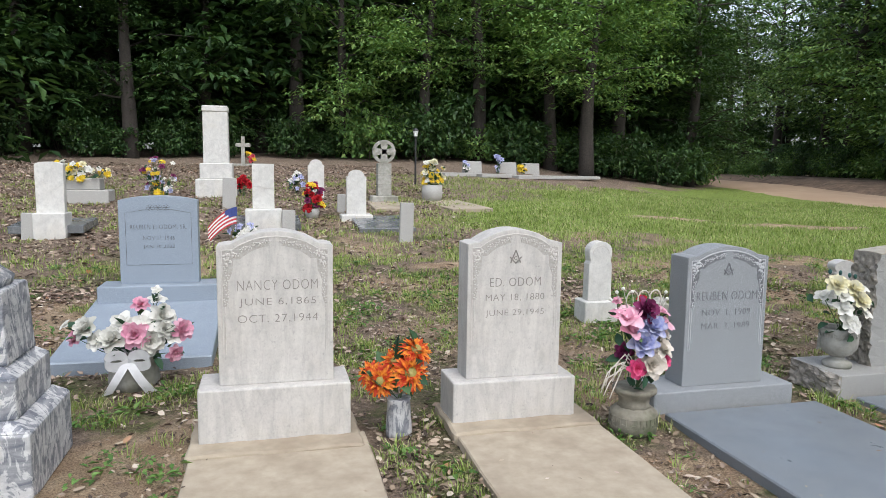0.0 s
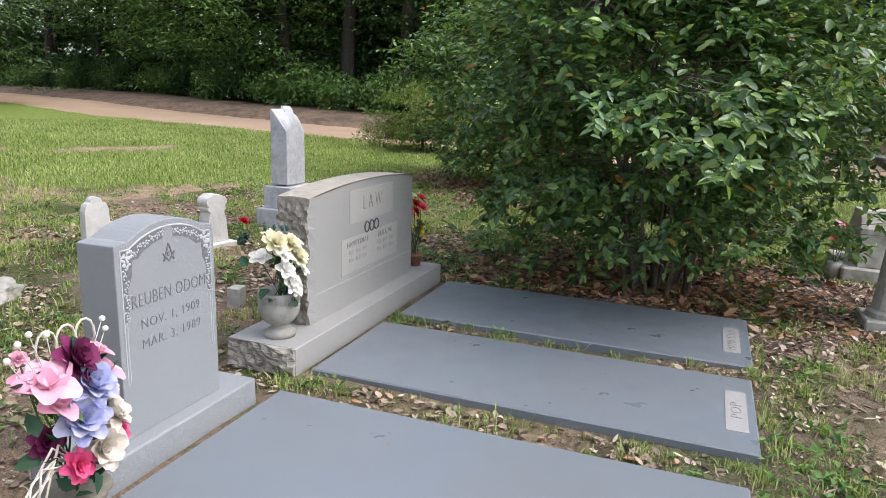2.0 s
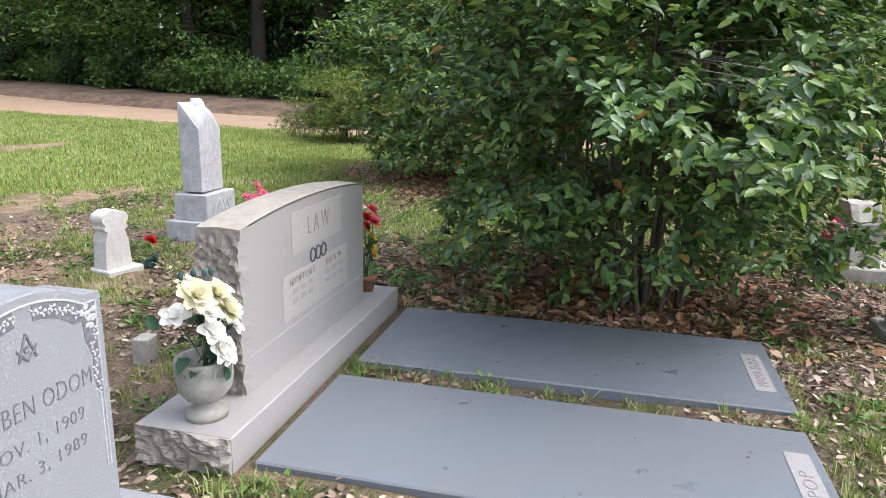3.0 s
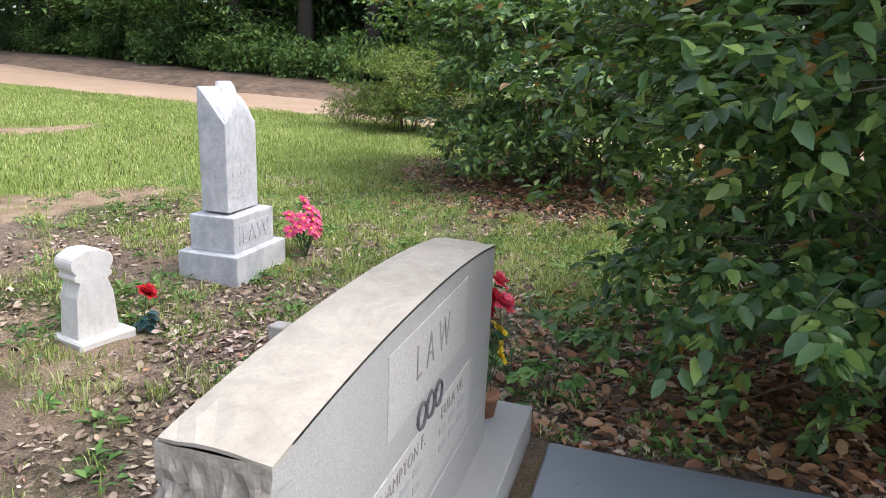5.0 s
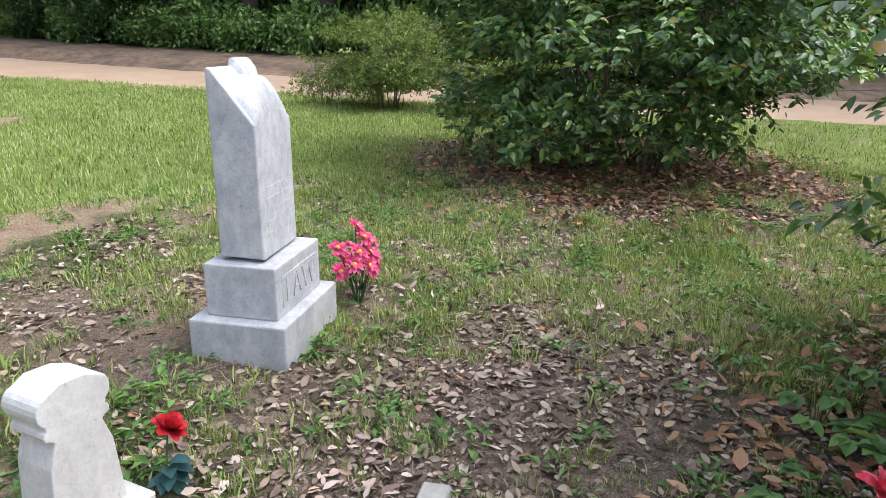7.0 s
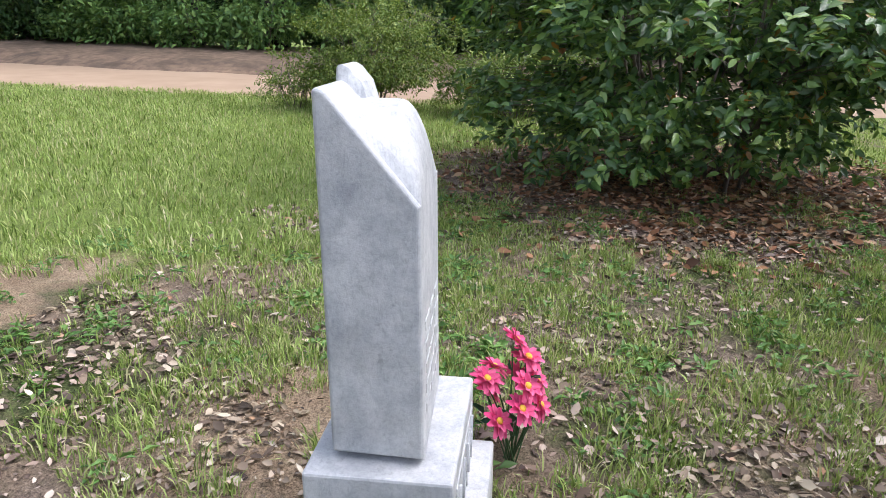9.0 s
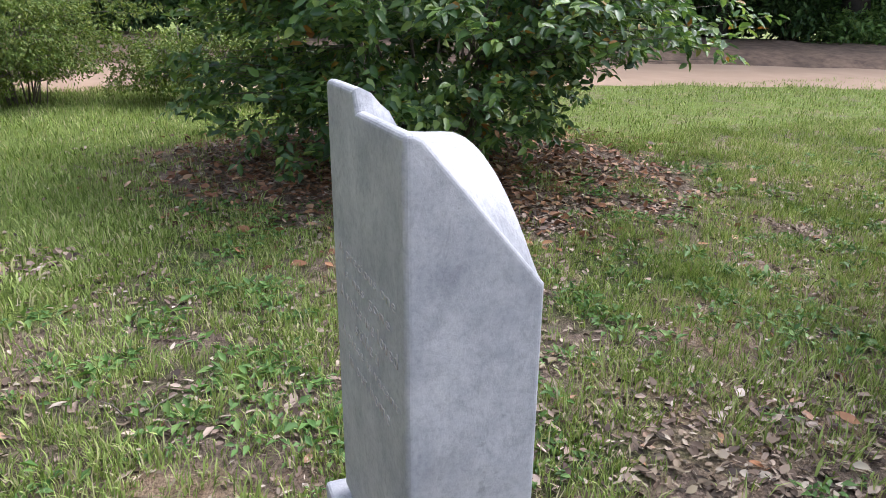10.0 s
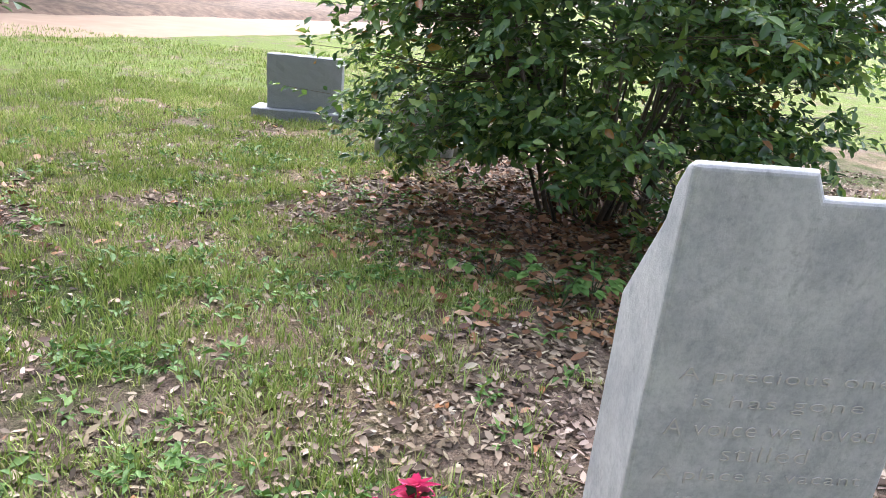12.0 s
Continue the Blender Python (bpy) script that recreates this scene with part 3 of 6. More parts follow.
def woods():
    rng = np.random.default_rng(5)
    kinds = [tree(20 + k, tall, sp, low, n, lf, m, lab) for k, (tall, sp, low, n, lf, m, lab) in enumerate([
        (12, 3.0, 0.13, 7600, 0.20, M_WOOD1, "tall dense dark green tree in the woods"),
        (11, 2.7, 0.18, 7600, 0.19, M_WOOD2, "leafy brighter green tree at the wood's edge"),
        (13, 3.2, 0.16, 3400, 0.46, M_WOOD1, "tall dark loose-crowned tree in the woods"),
        (9, 2.5, 0.10, 7200, 0.19, M_WOOD2, "bushy green tree at the wood's edge"),
        (12, 3.4, 0.05, 3400, 0.46, M_WOOD1, "broad dark green tree in the woods")])]
    used = set()
    line = []
    # rows behind the old graves, then behind the road's bank
    for row, (gap, back) in enumerate([(2.7, 0.0), (2.6, 3.2), (2.8, 6.8), (3.0, 11)]):
        s = -18.0
        while s < 25:
            line.append((s + rng.uniform(-0.8, 0.8), 25.3 + 0.12 * (s + 18) + back + rng.uniform(-0.9, 0.9) + (max(0, s - 19) * 1.1), row))
            s += gap
    pts = spline(ROADLINE, 4)
    for row, (o, keep) in enumerate([(12.0, 1), (16.5, 1)]):
        acc = 0.0
        for i in range(1, len(pts)):
            seg = (pts[i] - pts[i - 1])
            acc += seg.length
            if acc > 3.6:
                acc = 0
                nn = Vector((seg.y, -seg.x, 0)).normalized()
                q = pts[i] + nn * (o + rng.uniform(-1, 1))
                if q.y > -24:
                    line.append((q.x, q.y, row))
    line.append((13.0, 26.0, -1))
    for x, y, row in line:
        k = 1 if row < 0 or (row == 0 and y > 22 and 4 < x < 17) else int(rng.choice([2, 4, 0] if y > 22 and x < 3 else [1, 3, 0, 0] if row == 0 and y > -14 and y < 66 else [2, 4]))
        sc = rng.uniform(0.85, 1.2) * ((1.75 if y > 22 else 1.4) if x > 24 else 1.1 + 0.13 * row)
        m = pose(x, y, float(height(x, y)) - 0.1, 0, 0, rng.uniform(0, 360))
        src = kinds[k]
        ob = src if k not in used else copy_thing(src, m)
        used.add(k)
        ob.matrix_basis = m @ Matrix.Diagonal((sc, sc, sc * rng.uniform(0.9, 1.1), 1))
        tagged(ob, group="trees of the surrounding woods")
    for k, src in enumerate(kinds):
        if k not in used:
            bpy.data.objects.remove(src)


woods()


def undergrowth():
    rng = np.random.default_rng(9)
    a = bush(31, 0, -60, 1.6, 1.3, 0.05, 2.2, 230, 8, 0.25, M_WOOD1, "dark undergrowth bush at the foot of the woods", "undergrowth_bush", 8, False, 0.25)
    b = bush(32, 0, -60, 1.5, 1.4, 0.05, 1.7, 230, 8, 0.23, M_WOOD2, "green undergrowth bush at the foot of the woods", "undergrowth_bush", 8, False, 0.25)
    spots = [(s + rng.uniform(-0.6, 0.6), 24.6 + 0.12 * (s + 18) + rng.uniform(-0.6, 0.8) + (max(0, s - 19) * 1.1), 1) for s in np.arange(-18, 25, 1.7)]
    spots += [(s + rng.uniform(-0.6, 0.6), 28.4 + 0.12 * (s + 18) + rng.uniform(-0.6, 0.8) + (max(0, s - 19) * 1.1), 1.4) for s in np.arange(-18, 25, 2.1)]
    spots += [(s + rng.uniform(-0.6, 0.6), 34 + 0.12 * (s + 18) + (max(0, s - 19) * 1.1), 2.3) for s in np.arange(-20, 27, 2.8)]
    pts = spline(ROADLINE, 6)
    for o, gap in ((10.4, 1.7), (13.6, 1.9), (18.5, 2.6)):
        acc = 0
        for i in range(1, len(pts)):
            seg = pts[i] - pts[i - 1]
            acc += seg.length
            if acc > gap:
                acc = 0
                q = pts[i] + Vector((seg.y, -seg.x, 0)).normalized() * (o + rng.uniform(-0.6, 0.6))
                if -24 < q.y < 75:
                    spots.append((q.x, q.y, 1 if o < 11 else 1.35 if o < 15 else 2.3))
    for i, (x, y, big) in enumerate(spots):
        deep = y > 22 and x < 3
        src = (a, b)[int(rng.uniform() < 0.4 and not deep)]
        big *= (0.62 if big < 1.2 else 0.8) if deep else 1
        m = pose(x, y, float(height(x, y)) + (0.45 if x > 25 else 0.0), 0, 0, rng.uniform(0, 360))
        ob = src if i < 2 and src.location.y < -50 else copy_thing(src, m)
        ob.matrix_basis = m @ Matrix.Diagonal((big, big, big * rng.uniform(0.75, 1.3), 1))
        tagged(ob, group="undergrowth along the woods")
    for src in (a, b):
        if src.location.y < -50:
            src.matrix_basis = pose(-19, 25.0, float(height(-19, 25.0)))


undergrowth()


def broad_seedling(x, y, seed):
    """A low plant with a few large lobed leaves."""
    rng = np.random.default_rng(seed)
    t = thing("seedling", x, y, label="low green seedling with broad leaves under the bush", category="plant")
    pts, dirs = [], []
    bm = bmesh.new()
    for k in range(9):
        a = rng.uniform(0, 6.28)
        e = Vector((math.cos(a) * rng.uniform(0.05, 0.22), math.sin(a) * rng.uniform(0.05, 0.22), rng.uniform(0.10, 0.24)))
        tube_into(bm, [(0, 0, -0.02), (e.x * 0.5, e.y * 0.5, e.z * 0.8), e], 0.004, 0.002, 4)
        for q in (-0.8, 0, 0.8):
            pts.append(list(e))
            dirs.append([math.cos(a + q), math.sin(a + q), -0.1])
    part("stalk", bm, M_STEM, t)
    n = len(pts)
    v, f = leaves(np.array(pts), np.array(dirs), np.tile([0, 0, 1.0], (n, 1)), rng.uniform(0.06, 0.10, n), rng.uniform(0.045, 0.07, n), 0.2, True)
    ob = new("foliage", fast_mesh("foliage", v, f, M_WEED))
    ob.parent = t


broad_seedling(7.72, 3.55, 1)
broad_seedling(7.25, 3.95, 2)
broad_seedling(7.05, 3.72, 3)
broad_seedling(7.95, 3.75, 4)
broad_seedling(8.35, 3.45, 5)

# ---- headstones and slabs ----
def crown_line(w, shoulder, crown, flat=0.14, n=18):
    """The top outline of a tablet, from its right shoulder to its left: short flat shoulders and a raised arch."""
    h = w / 2
    pts = []
    for i in range(n + 1):
        u = 1 - 2 * i / n
        k = abs(u) / (1 - flat)
        pts.append((u * h * (1 - flat), shoulder + (crown - shoulder) * (0.12 + 0.88 * max(0.0, 1 - k * k) ** 0.85)))
    return [(h, shoulder)] + pts + [(-h, shoulder)]


def carved_border(t, w, shoulder, crown, yf, mat, ground_mat, foot):
    """A band, flat but toned with a recess's shade, and raised edges round a tablet's face, with flowers and scrolling
    leaves in its upper corners.
    """
    h = w / 2 - 0.028

    def arch(inset, u):
        k = abs(u) / 0.8
        return shoulder - 0.03 - inset + (crown - shoulder) * (0.1 + 0.9 * max(0.0, 1 - k * k) ** 0.85)

    us = np.linspace(1, -1, 25)
    outer = [(h, yf, foot)] + [(u * h, yf, arch(0, u)) for u in us] + [(-h, yf, foot)]
    inner = [(h - 0.014, yf, foot)] + [(h - 0.014, yf, shoulder - 0.33)]
    bm = bmesh.new()
    tube_into(bm, outer, 0.0035, 0.0035, 5)
    part("border_line", bm, mat, t)
    for s in (-1, 1):
        bm = bmesh.new()
        tube_into(bm, [(s * x, y, z) for x, y, z in inner], 0.0028, 0.0028, 5)
        part("side_line", bm, mat, t)
        # ground of the band, shade of a recess in its colour, from the middle of the arch down the side
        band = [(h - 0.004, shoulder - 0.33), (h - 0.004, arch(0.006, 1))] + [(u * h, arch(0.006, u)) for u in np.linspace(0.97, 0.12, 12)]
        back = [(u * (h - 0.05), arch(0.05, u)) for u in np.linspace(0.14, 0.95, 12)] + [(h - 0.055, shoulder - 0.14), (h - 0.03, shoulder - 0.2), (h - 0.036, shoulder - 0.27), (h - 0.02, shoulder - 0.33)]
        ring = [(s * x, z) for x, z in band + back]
        part("band_ground", prism(ring, yf - 0.0005, yf + 0.004, 0), ground_mat, t, "dark flat ground of the carved band, with a recess's shade painted in")
        bm = bmesh.new()
        rng = random.Random(int(w * 1000) + s)
        for k in range(24):
            u = k / 23
            if u < 0.45:
                x, z = h - 0.022 + 0.008 * math.sin(k * 1.9), shoulder - 0.32 + u / 0.45 * 0.27
            else:
                q = 1 - (u - 0.45) / 0.55 * 0.86
                x, z = q * (h - 0.02), arch(0.027 + 0.007 * math.sin(k * 1.9), q)
            big = 0.019 if k in (9, 10, 12) else 0.0115
            n = 6 if big > 0.015 else 3
            for q in range(n):
                a = q * 2 * math.pi / n + rng.random()
                r = big * 0.72
                m = Matrix.Translation((s * (x + math.cos(a) * r), yf - 0.001, z + math.sin(a) * r)) @ Matrix.Rotation(-a, 4, "Y") @ Matrix.Diagonal((big * 0.62, 0.0045, big * 0.36, 1))
                bmesh.ops.create_icosphere(bm, subdivisions=1, radius=1, matrix=m)
        part("carved_flowers", bm, mat, t)


def emblem(t, x, z, yf, size, mat):
    """A pair of dividers over a square."""
    bm = bmesh.new()
    for a, b in (((0, 1), (-0.7, -0.7)), ((0, 1), (0.7, -0.7)), ((-0.8, 0.1), (0, -0.75)), ((0.8, 0.1), (0, -0.75))):
        tube_into(bm, [(x + a[0] * size, yf, z + a[1] * size), (x + b[0] * size, yf, z + b[1] * size)], 0.0045, 0.0045, 5)
    tube_into(bm, [(x + 0.2 * size * math.cos(k), yf, z - 0.05 * size + 0.2 * size * math.sin(k)) for k in np.linspace(0.8, 5.6, 8)], 0.003, 0.003, 4)
    part("carved_emblem", bm, mat, t)


def base_top_tablet(name, x0, x1, y0, y1, zb, zt, tx0, tx1, ty0, ty1, shoulder, crown, mat, letters, lines, label, symbol, foot, base_mat=None, ground=None):
    cx = (tx0 + tx1) / 2
    g = ground if ground is not None else float(height(cx, ty0))
    t = thing(name, cx, (ty0 + ty1) / 2, g, label=label, category="headstone", group="headstones of the front row")
    oy = (ty0 + ty1) / 2
    part("base", block(x0 - cx, x1 - cx, y0 - oy, y1 - oy, zb - g, zt - g, 0.01, 0.0, 0, 2), base_mat or mat, t)
    w = tx1 - tx0
    outline = [(-w / 2, zt - g), (w / 2, zt - g)] + crown_line(w, shoulder - g, crown - g)
    part("tablet", prism(outline, ty0 - oy, ty1 - oy, 0.005), mat, t)
    yf = ty0 - oy - 0.001
    carve = M_CARVEG if mat in (M_GREY, M_BLUE) else M_CARVE
    carved_border(t, w, shoulder - g, crown - g, yf, carve, M_LETTERMID if carve is M_CARVEG else M_BANDSHADE, foot - g)
    if symbol:
        emblem(t, 0.0, symbol - g, yf, 0.045, letters)
    for body, width, tall, lx, z in lines:
        lettering(body, width, tall, lx - cx, yf, z - g, letters, t)
    return t


base_top_tablet("headstone", 0.125, 0.945, 3.72, 4.05, -0.03, 0.345, 0.235, 0.855, 3.79, 3.99, 1.115, 1.195, M_MARBLE, M_LETTER,
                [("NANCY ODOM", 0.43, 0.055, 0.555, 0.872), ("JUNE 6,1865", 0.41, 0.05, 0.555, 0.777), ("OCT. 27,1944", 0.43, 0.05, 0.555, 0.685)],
                "weathered pale marble headstone with a carved floral border", 0, 0.52)
base_top_tablet("headstone", 1.545, 2.32, 3.735, 4.05, -0.03, 0.29, 1.64, 2.235, 3.80, 4.0, 1.105, 1.19, M_MARBLE, M_LETTER,
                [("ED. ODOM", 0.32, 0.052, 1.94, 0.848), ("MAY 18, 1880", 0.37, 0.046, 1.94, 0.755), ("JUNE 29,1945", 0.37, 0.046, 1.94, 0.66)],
                "weathered pale marble headstone with a carved emblem and border", 1.02, 0.51)
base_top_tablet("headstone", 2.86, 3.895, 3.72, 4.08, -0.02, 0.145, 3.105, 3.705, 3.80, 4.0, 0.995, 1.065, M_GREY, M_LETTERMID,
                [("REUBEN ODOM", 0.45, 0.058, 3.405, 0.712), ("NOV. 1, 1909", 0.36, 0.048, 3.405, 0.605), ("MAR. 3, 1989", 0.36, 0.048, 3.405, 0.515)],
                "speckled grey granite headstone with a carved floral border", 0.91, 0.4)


def slab(name, x0, x1, y0, y1, z1, mat, label, cat="grave slab", thick=0.12, rough=0.0, bev=0.008):
    cx, cy = (x0 + x1) / 2, (y0 + y1) / 2
    bm = block(x0 - cx, x1 - cx, y0 - cy, y1 - cy, -thick, 0, bev, 0, rough, 1, 6 if rough else 0)
    ob = part(name, bm, mat)
    ob.location = (cx, cy, z1)
    return tagged(ob, label, cat, "grave slabs")


slab("grave_slab", 0.085, 1.03, 1.35, 3.78, 0.03, M_CONC, "stained tan concrete grave slab in front of a headstone", rough=0.008)
slab("grave_slab", 1.53, 2.42, 1.35, 3.80, 0.03, M_CONC, "stained tan concrete grave slab with dead leaves", rough=0.008)
slab("grave_slab", 2.90, 4.03, 1.30, 3.66, 0.035, M_SLAB, "smooth blue-grey granite grave slab, slightly dusty")
POP = slab("grave_slab", 4.36, 5.33, 1.235, 3.67, 0.032, M_SLAB, "smooth blue-grey granite slab with a pale name panel")
EULA = slab("grave_slab", 5.55, 6.585, 1.215, 3.65, 0.032, M_SLAB, "smooth blue-grey granite slab beside the large bush")
for ob, xa, xb, word in ((POP, 4.57, 5.10, "POP"), (EULA, 5.77, 6.32, "MAMA EULA")):
    cx, cy = ob.location.x, ob.location.y
    part("name_panel", block(xa - cx, xb - cx, 1.28 - cy, 1.39 - cy, -0.01, 0.003, 0.001), M_RUBBED, ob, "pale rubbed name panel")
    lettering(word, 0.2 if word == "POP" else 0.42, 0.055, (xa + xb) / 2 - cx, 1.308 - cy, 0.0035, M_LETTER, ob, tilt=0)
for (xa, xb, yb) in ((0.07, 1.0, 3.60), (1.52, 2.42, 3.62)):
    ob = part("concrete_footing", block(-(xb - xa) / 2, (xb - xa) / 2, -0.28, 0.24, -0.12, 0.05, 0.012, 0, 0.012, 1, 6), M_CONC)
    ob.location = ((xa + xb) / 2, yb + 0.24, 0.0)
    tagged(ob, "crumbling concrete footing under a marble headstone", "footing")


def rough_end(bm, x_lo, amount, seed):
    """Breaks up the faces whose verts lie at x below x_lo, like split stone."""
    for v in bm.verts:
        if v.co.x < x_lo:
            q = v.co * 5 + Vector((seed, 0, 0))
            k = amount * min(1.0, max(0.12, (0.99 - v.co.z) / 0.09))
            v.co.x += k * (0.7 * noise.noise(q) + 0.6 * abs(noise.noise(q * 3.1)) + 0.5 * noise.noise(q * 7.3) - 0.35)
            v.co.y += k * 0.22 * noise.noise(q * 3.9 + Vector((5, 1, 2)))
            v.co.z += (k if v.co.z < 0.9 else 0.0) * 0.12 * noise.noise(q * 5.9 + Vector((1, 7, 2)))


def double_headstone():
    x0, x1, y0, y1 = 4.70, 6.285, 3.88, 4.115
    cx, cy = (x0 + x1) / 2, (y0 + y1) / 2
    t = thing("double_headstone", cx, cy, -0.02, label="wide warm grey granite double headstone with a rough split end", category="headstone")
    bm = block(4.30 - cx, 6.64 - cx, 3.74 - cy, 4.22 - cy, 0, 0.18, 0.006, 0, 0, 1, 0)
    bmesh.ops.subdivide_edges(bm, edges=bm.edges[:], cuts=14, use_grid_fill=True)
    rough_end(bm, 4.303 - cx, 0.05, 3)
    foot = part("base", bm, M_LAW, t)
    foot.data.materials.append(M_ROCK)
    for p in foot.data.polygons:
        if p.center.x < 4.34 - cx and abs(p.normal.x) > 0.3:
            p.material_index = 1
    w = x1 - x0
    n = 24
    top = [(w / 2 - w * i / n, 0.998 + 0.05 * max(0.0, 1 - (abs(1 - 2 * i / n)) ** 2.2)) for i in range(n + 1)]
    # body as strips across, so that the split end can be broken up
    bm = bmesh.new()
    zs = np.linspace(0, 1, 13)
    ys = np.linspace(y0 - cy, y1 - cy, 8)
    cols = top[::-1]
    front, back = [], []
    for x, zt in cols:
        front.append([bm.verts.new((x, ys[0], 0.18 + (zt - 0.18) * k)) for k in zs])
        back.append([bm.verts.new((x, ys[-1], 0.18 + (zt - 0.18) * k)) for k in zs])
    for i in range(len(cols) - 1):
        for k in range(12):
            bm.faces.new((front[i][k], front[i + 1][k], front[i + 1][k + 1], front[i][k + 1]))
            bm.faces.new((back[i][k], back[i][k + 1], back[i + 1][k + 1], back[i + 1][k]))
    for i in (0, len(cols) - 1):
        x, zt = cols[i]
        g = [front[i]] + [[bm.verts.new((x, yy, 0.18 + (zt - 0.18) * k)) for k in zs] for yy in ys[1:-1]] + [back[i]]
        for a, b in zip(g, g[1:]):
            for k in range(12):
                bm.faces.new((a[k], a[k + 1], b[k + 1], b[k]))
    bmesh.ops.subdivide_edges(bm, edges=[e for e in bm.edges if all(v.co.x < -w / 2 + 1e-4 for v in e.verts)], cuts=2, use_grid_fill=True)
    bmesh.ops.recalc_face_normals(bm, faces=bm.faces[:])
    rough_end(bm, -w / 2 + 0.004, 0.055, 8)
    body = part("body", bm, M_LAW, t)
    body.data.materials.append(M_ROCK)
    for p in body.data.polygons:
        if p.center.x < -w / 2 + 0.03 and abs(p.normal.x) > 0.3:
            p.material_index = 1
    bm = bmesh.new()
    rows = []
    for i, (x, zt) in enumerate(cols):
        row = []
        for j, yy in enumerate(np.linspace(y0 - cy, y1 - cy, 7)):
            edge = 0.0 if 0 < j < 6 else 0.004
            q = Vector((x * 6, yy * 9, 2.0))
            dent = 0.004 * noise.noise(q) - (0.006 if noise.noise(q * 2.4 + Vector((3, 3, 0))) > 0.42 else 0)
            row.append((bm.verts.new((x + (0.02 * noise.noise(q) if i == 0 else 0), yy, zt + 0.006 - edge + (dent if 0 < j < 6 else 0)))))
        rows.append(row)
    for a, b in zip(rows, rows[1:]):
        for j in range(6):
            bm.faces.new((a[j], b[j], b[j + 1], a[j + 1]))
    ex = bmesh.ops.extrude_face_region(bm, geom=bm.faces[:])
    for v in ex["geom"]:
        if isinstance(v, bmesh.types.BMVert):
            v.co.z -= 0.008
    bmesh.ops.recalc_face_normals(bm, faces=bm.faces[:])
    part("top_face", bm, M_LAWTOP, t, "pale weathered pitted top")
    yf = y0 - cy
    for name, xa, xb, za, zb in (("name_panel", 5.21, 5.90, 0.755, 0.985), ("dates_panel", 5.09, 5.99, 0.41, 0.66)):
        part(name, block(xa - cx, xb - cx, yf - 0.003, yf + 0.01, za, zb, 0.001), M_PANEL, t, "pale frosted panel")
    part("sunk_border", block(-w / 2 + 0.03, w / 2 - 0.03, yf - 0.0015, yf + 0.01, 0.36, 0.372, 0.0005), M_PANEL, t)
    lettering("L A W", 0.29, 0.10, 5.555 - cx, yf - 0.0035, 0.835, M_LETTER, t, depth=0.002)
    bm = bmesh.new()
    for k in range(3):
        for r in (0.035,):
            tube_into(bm, [(5.545 - cx + (k - 1) * 0.075 + r * math.cos(a), yf - 0.002, 0.70 + r * 1.1 * math.sin(a)) for a in np.linspace(0, 6.2, 14)], 0.006, 0.006, 5)
    part("carved_emblem", bm, M_LETTERDK, t, "dark interlaced carved links")
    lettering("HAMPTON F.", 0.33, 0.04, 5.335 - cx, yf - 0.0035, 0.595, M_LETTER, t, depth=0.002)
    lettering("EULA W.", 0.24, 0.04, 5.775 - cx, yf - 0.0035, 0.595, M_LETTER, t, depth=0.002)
    for k, z in enumerate((0.54, 0.485)):
        for xx in (5.335, 5.775):
            for d in (-0.1, 0.0, 0.1):
                part("worn_date", block(xx + d - 0.032 - cx, xx + d + 0.032 - cx, yf - 0.005, yf - 0.002, z, z + 0.028, 0.0008), M_LAW, t)


double_headstone()


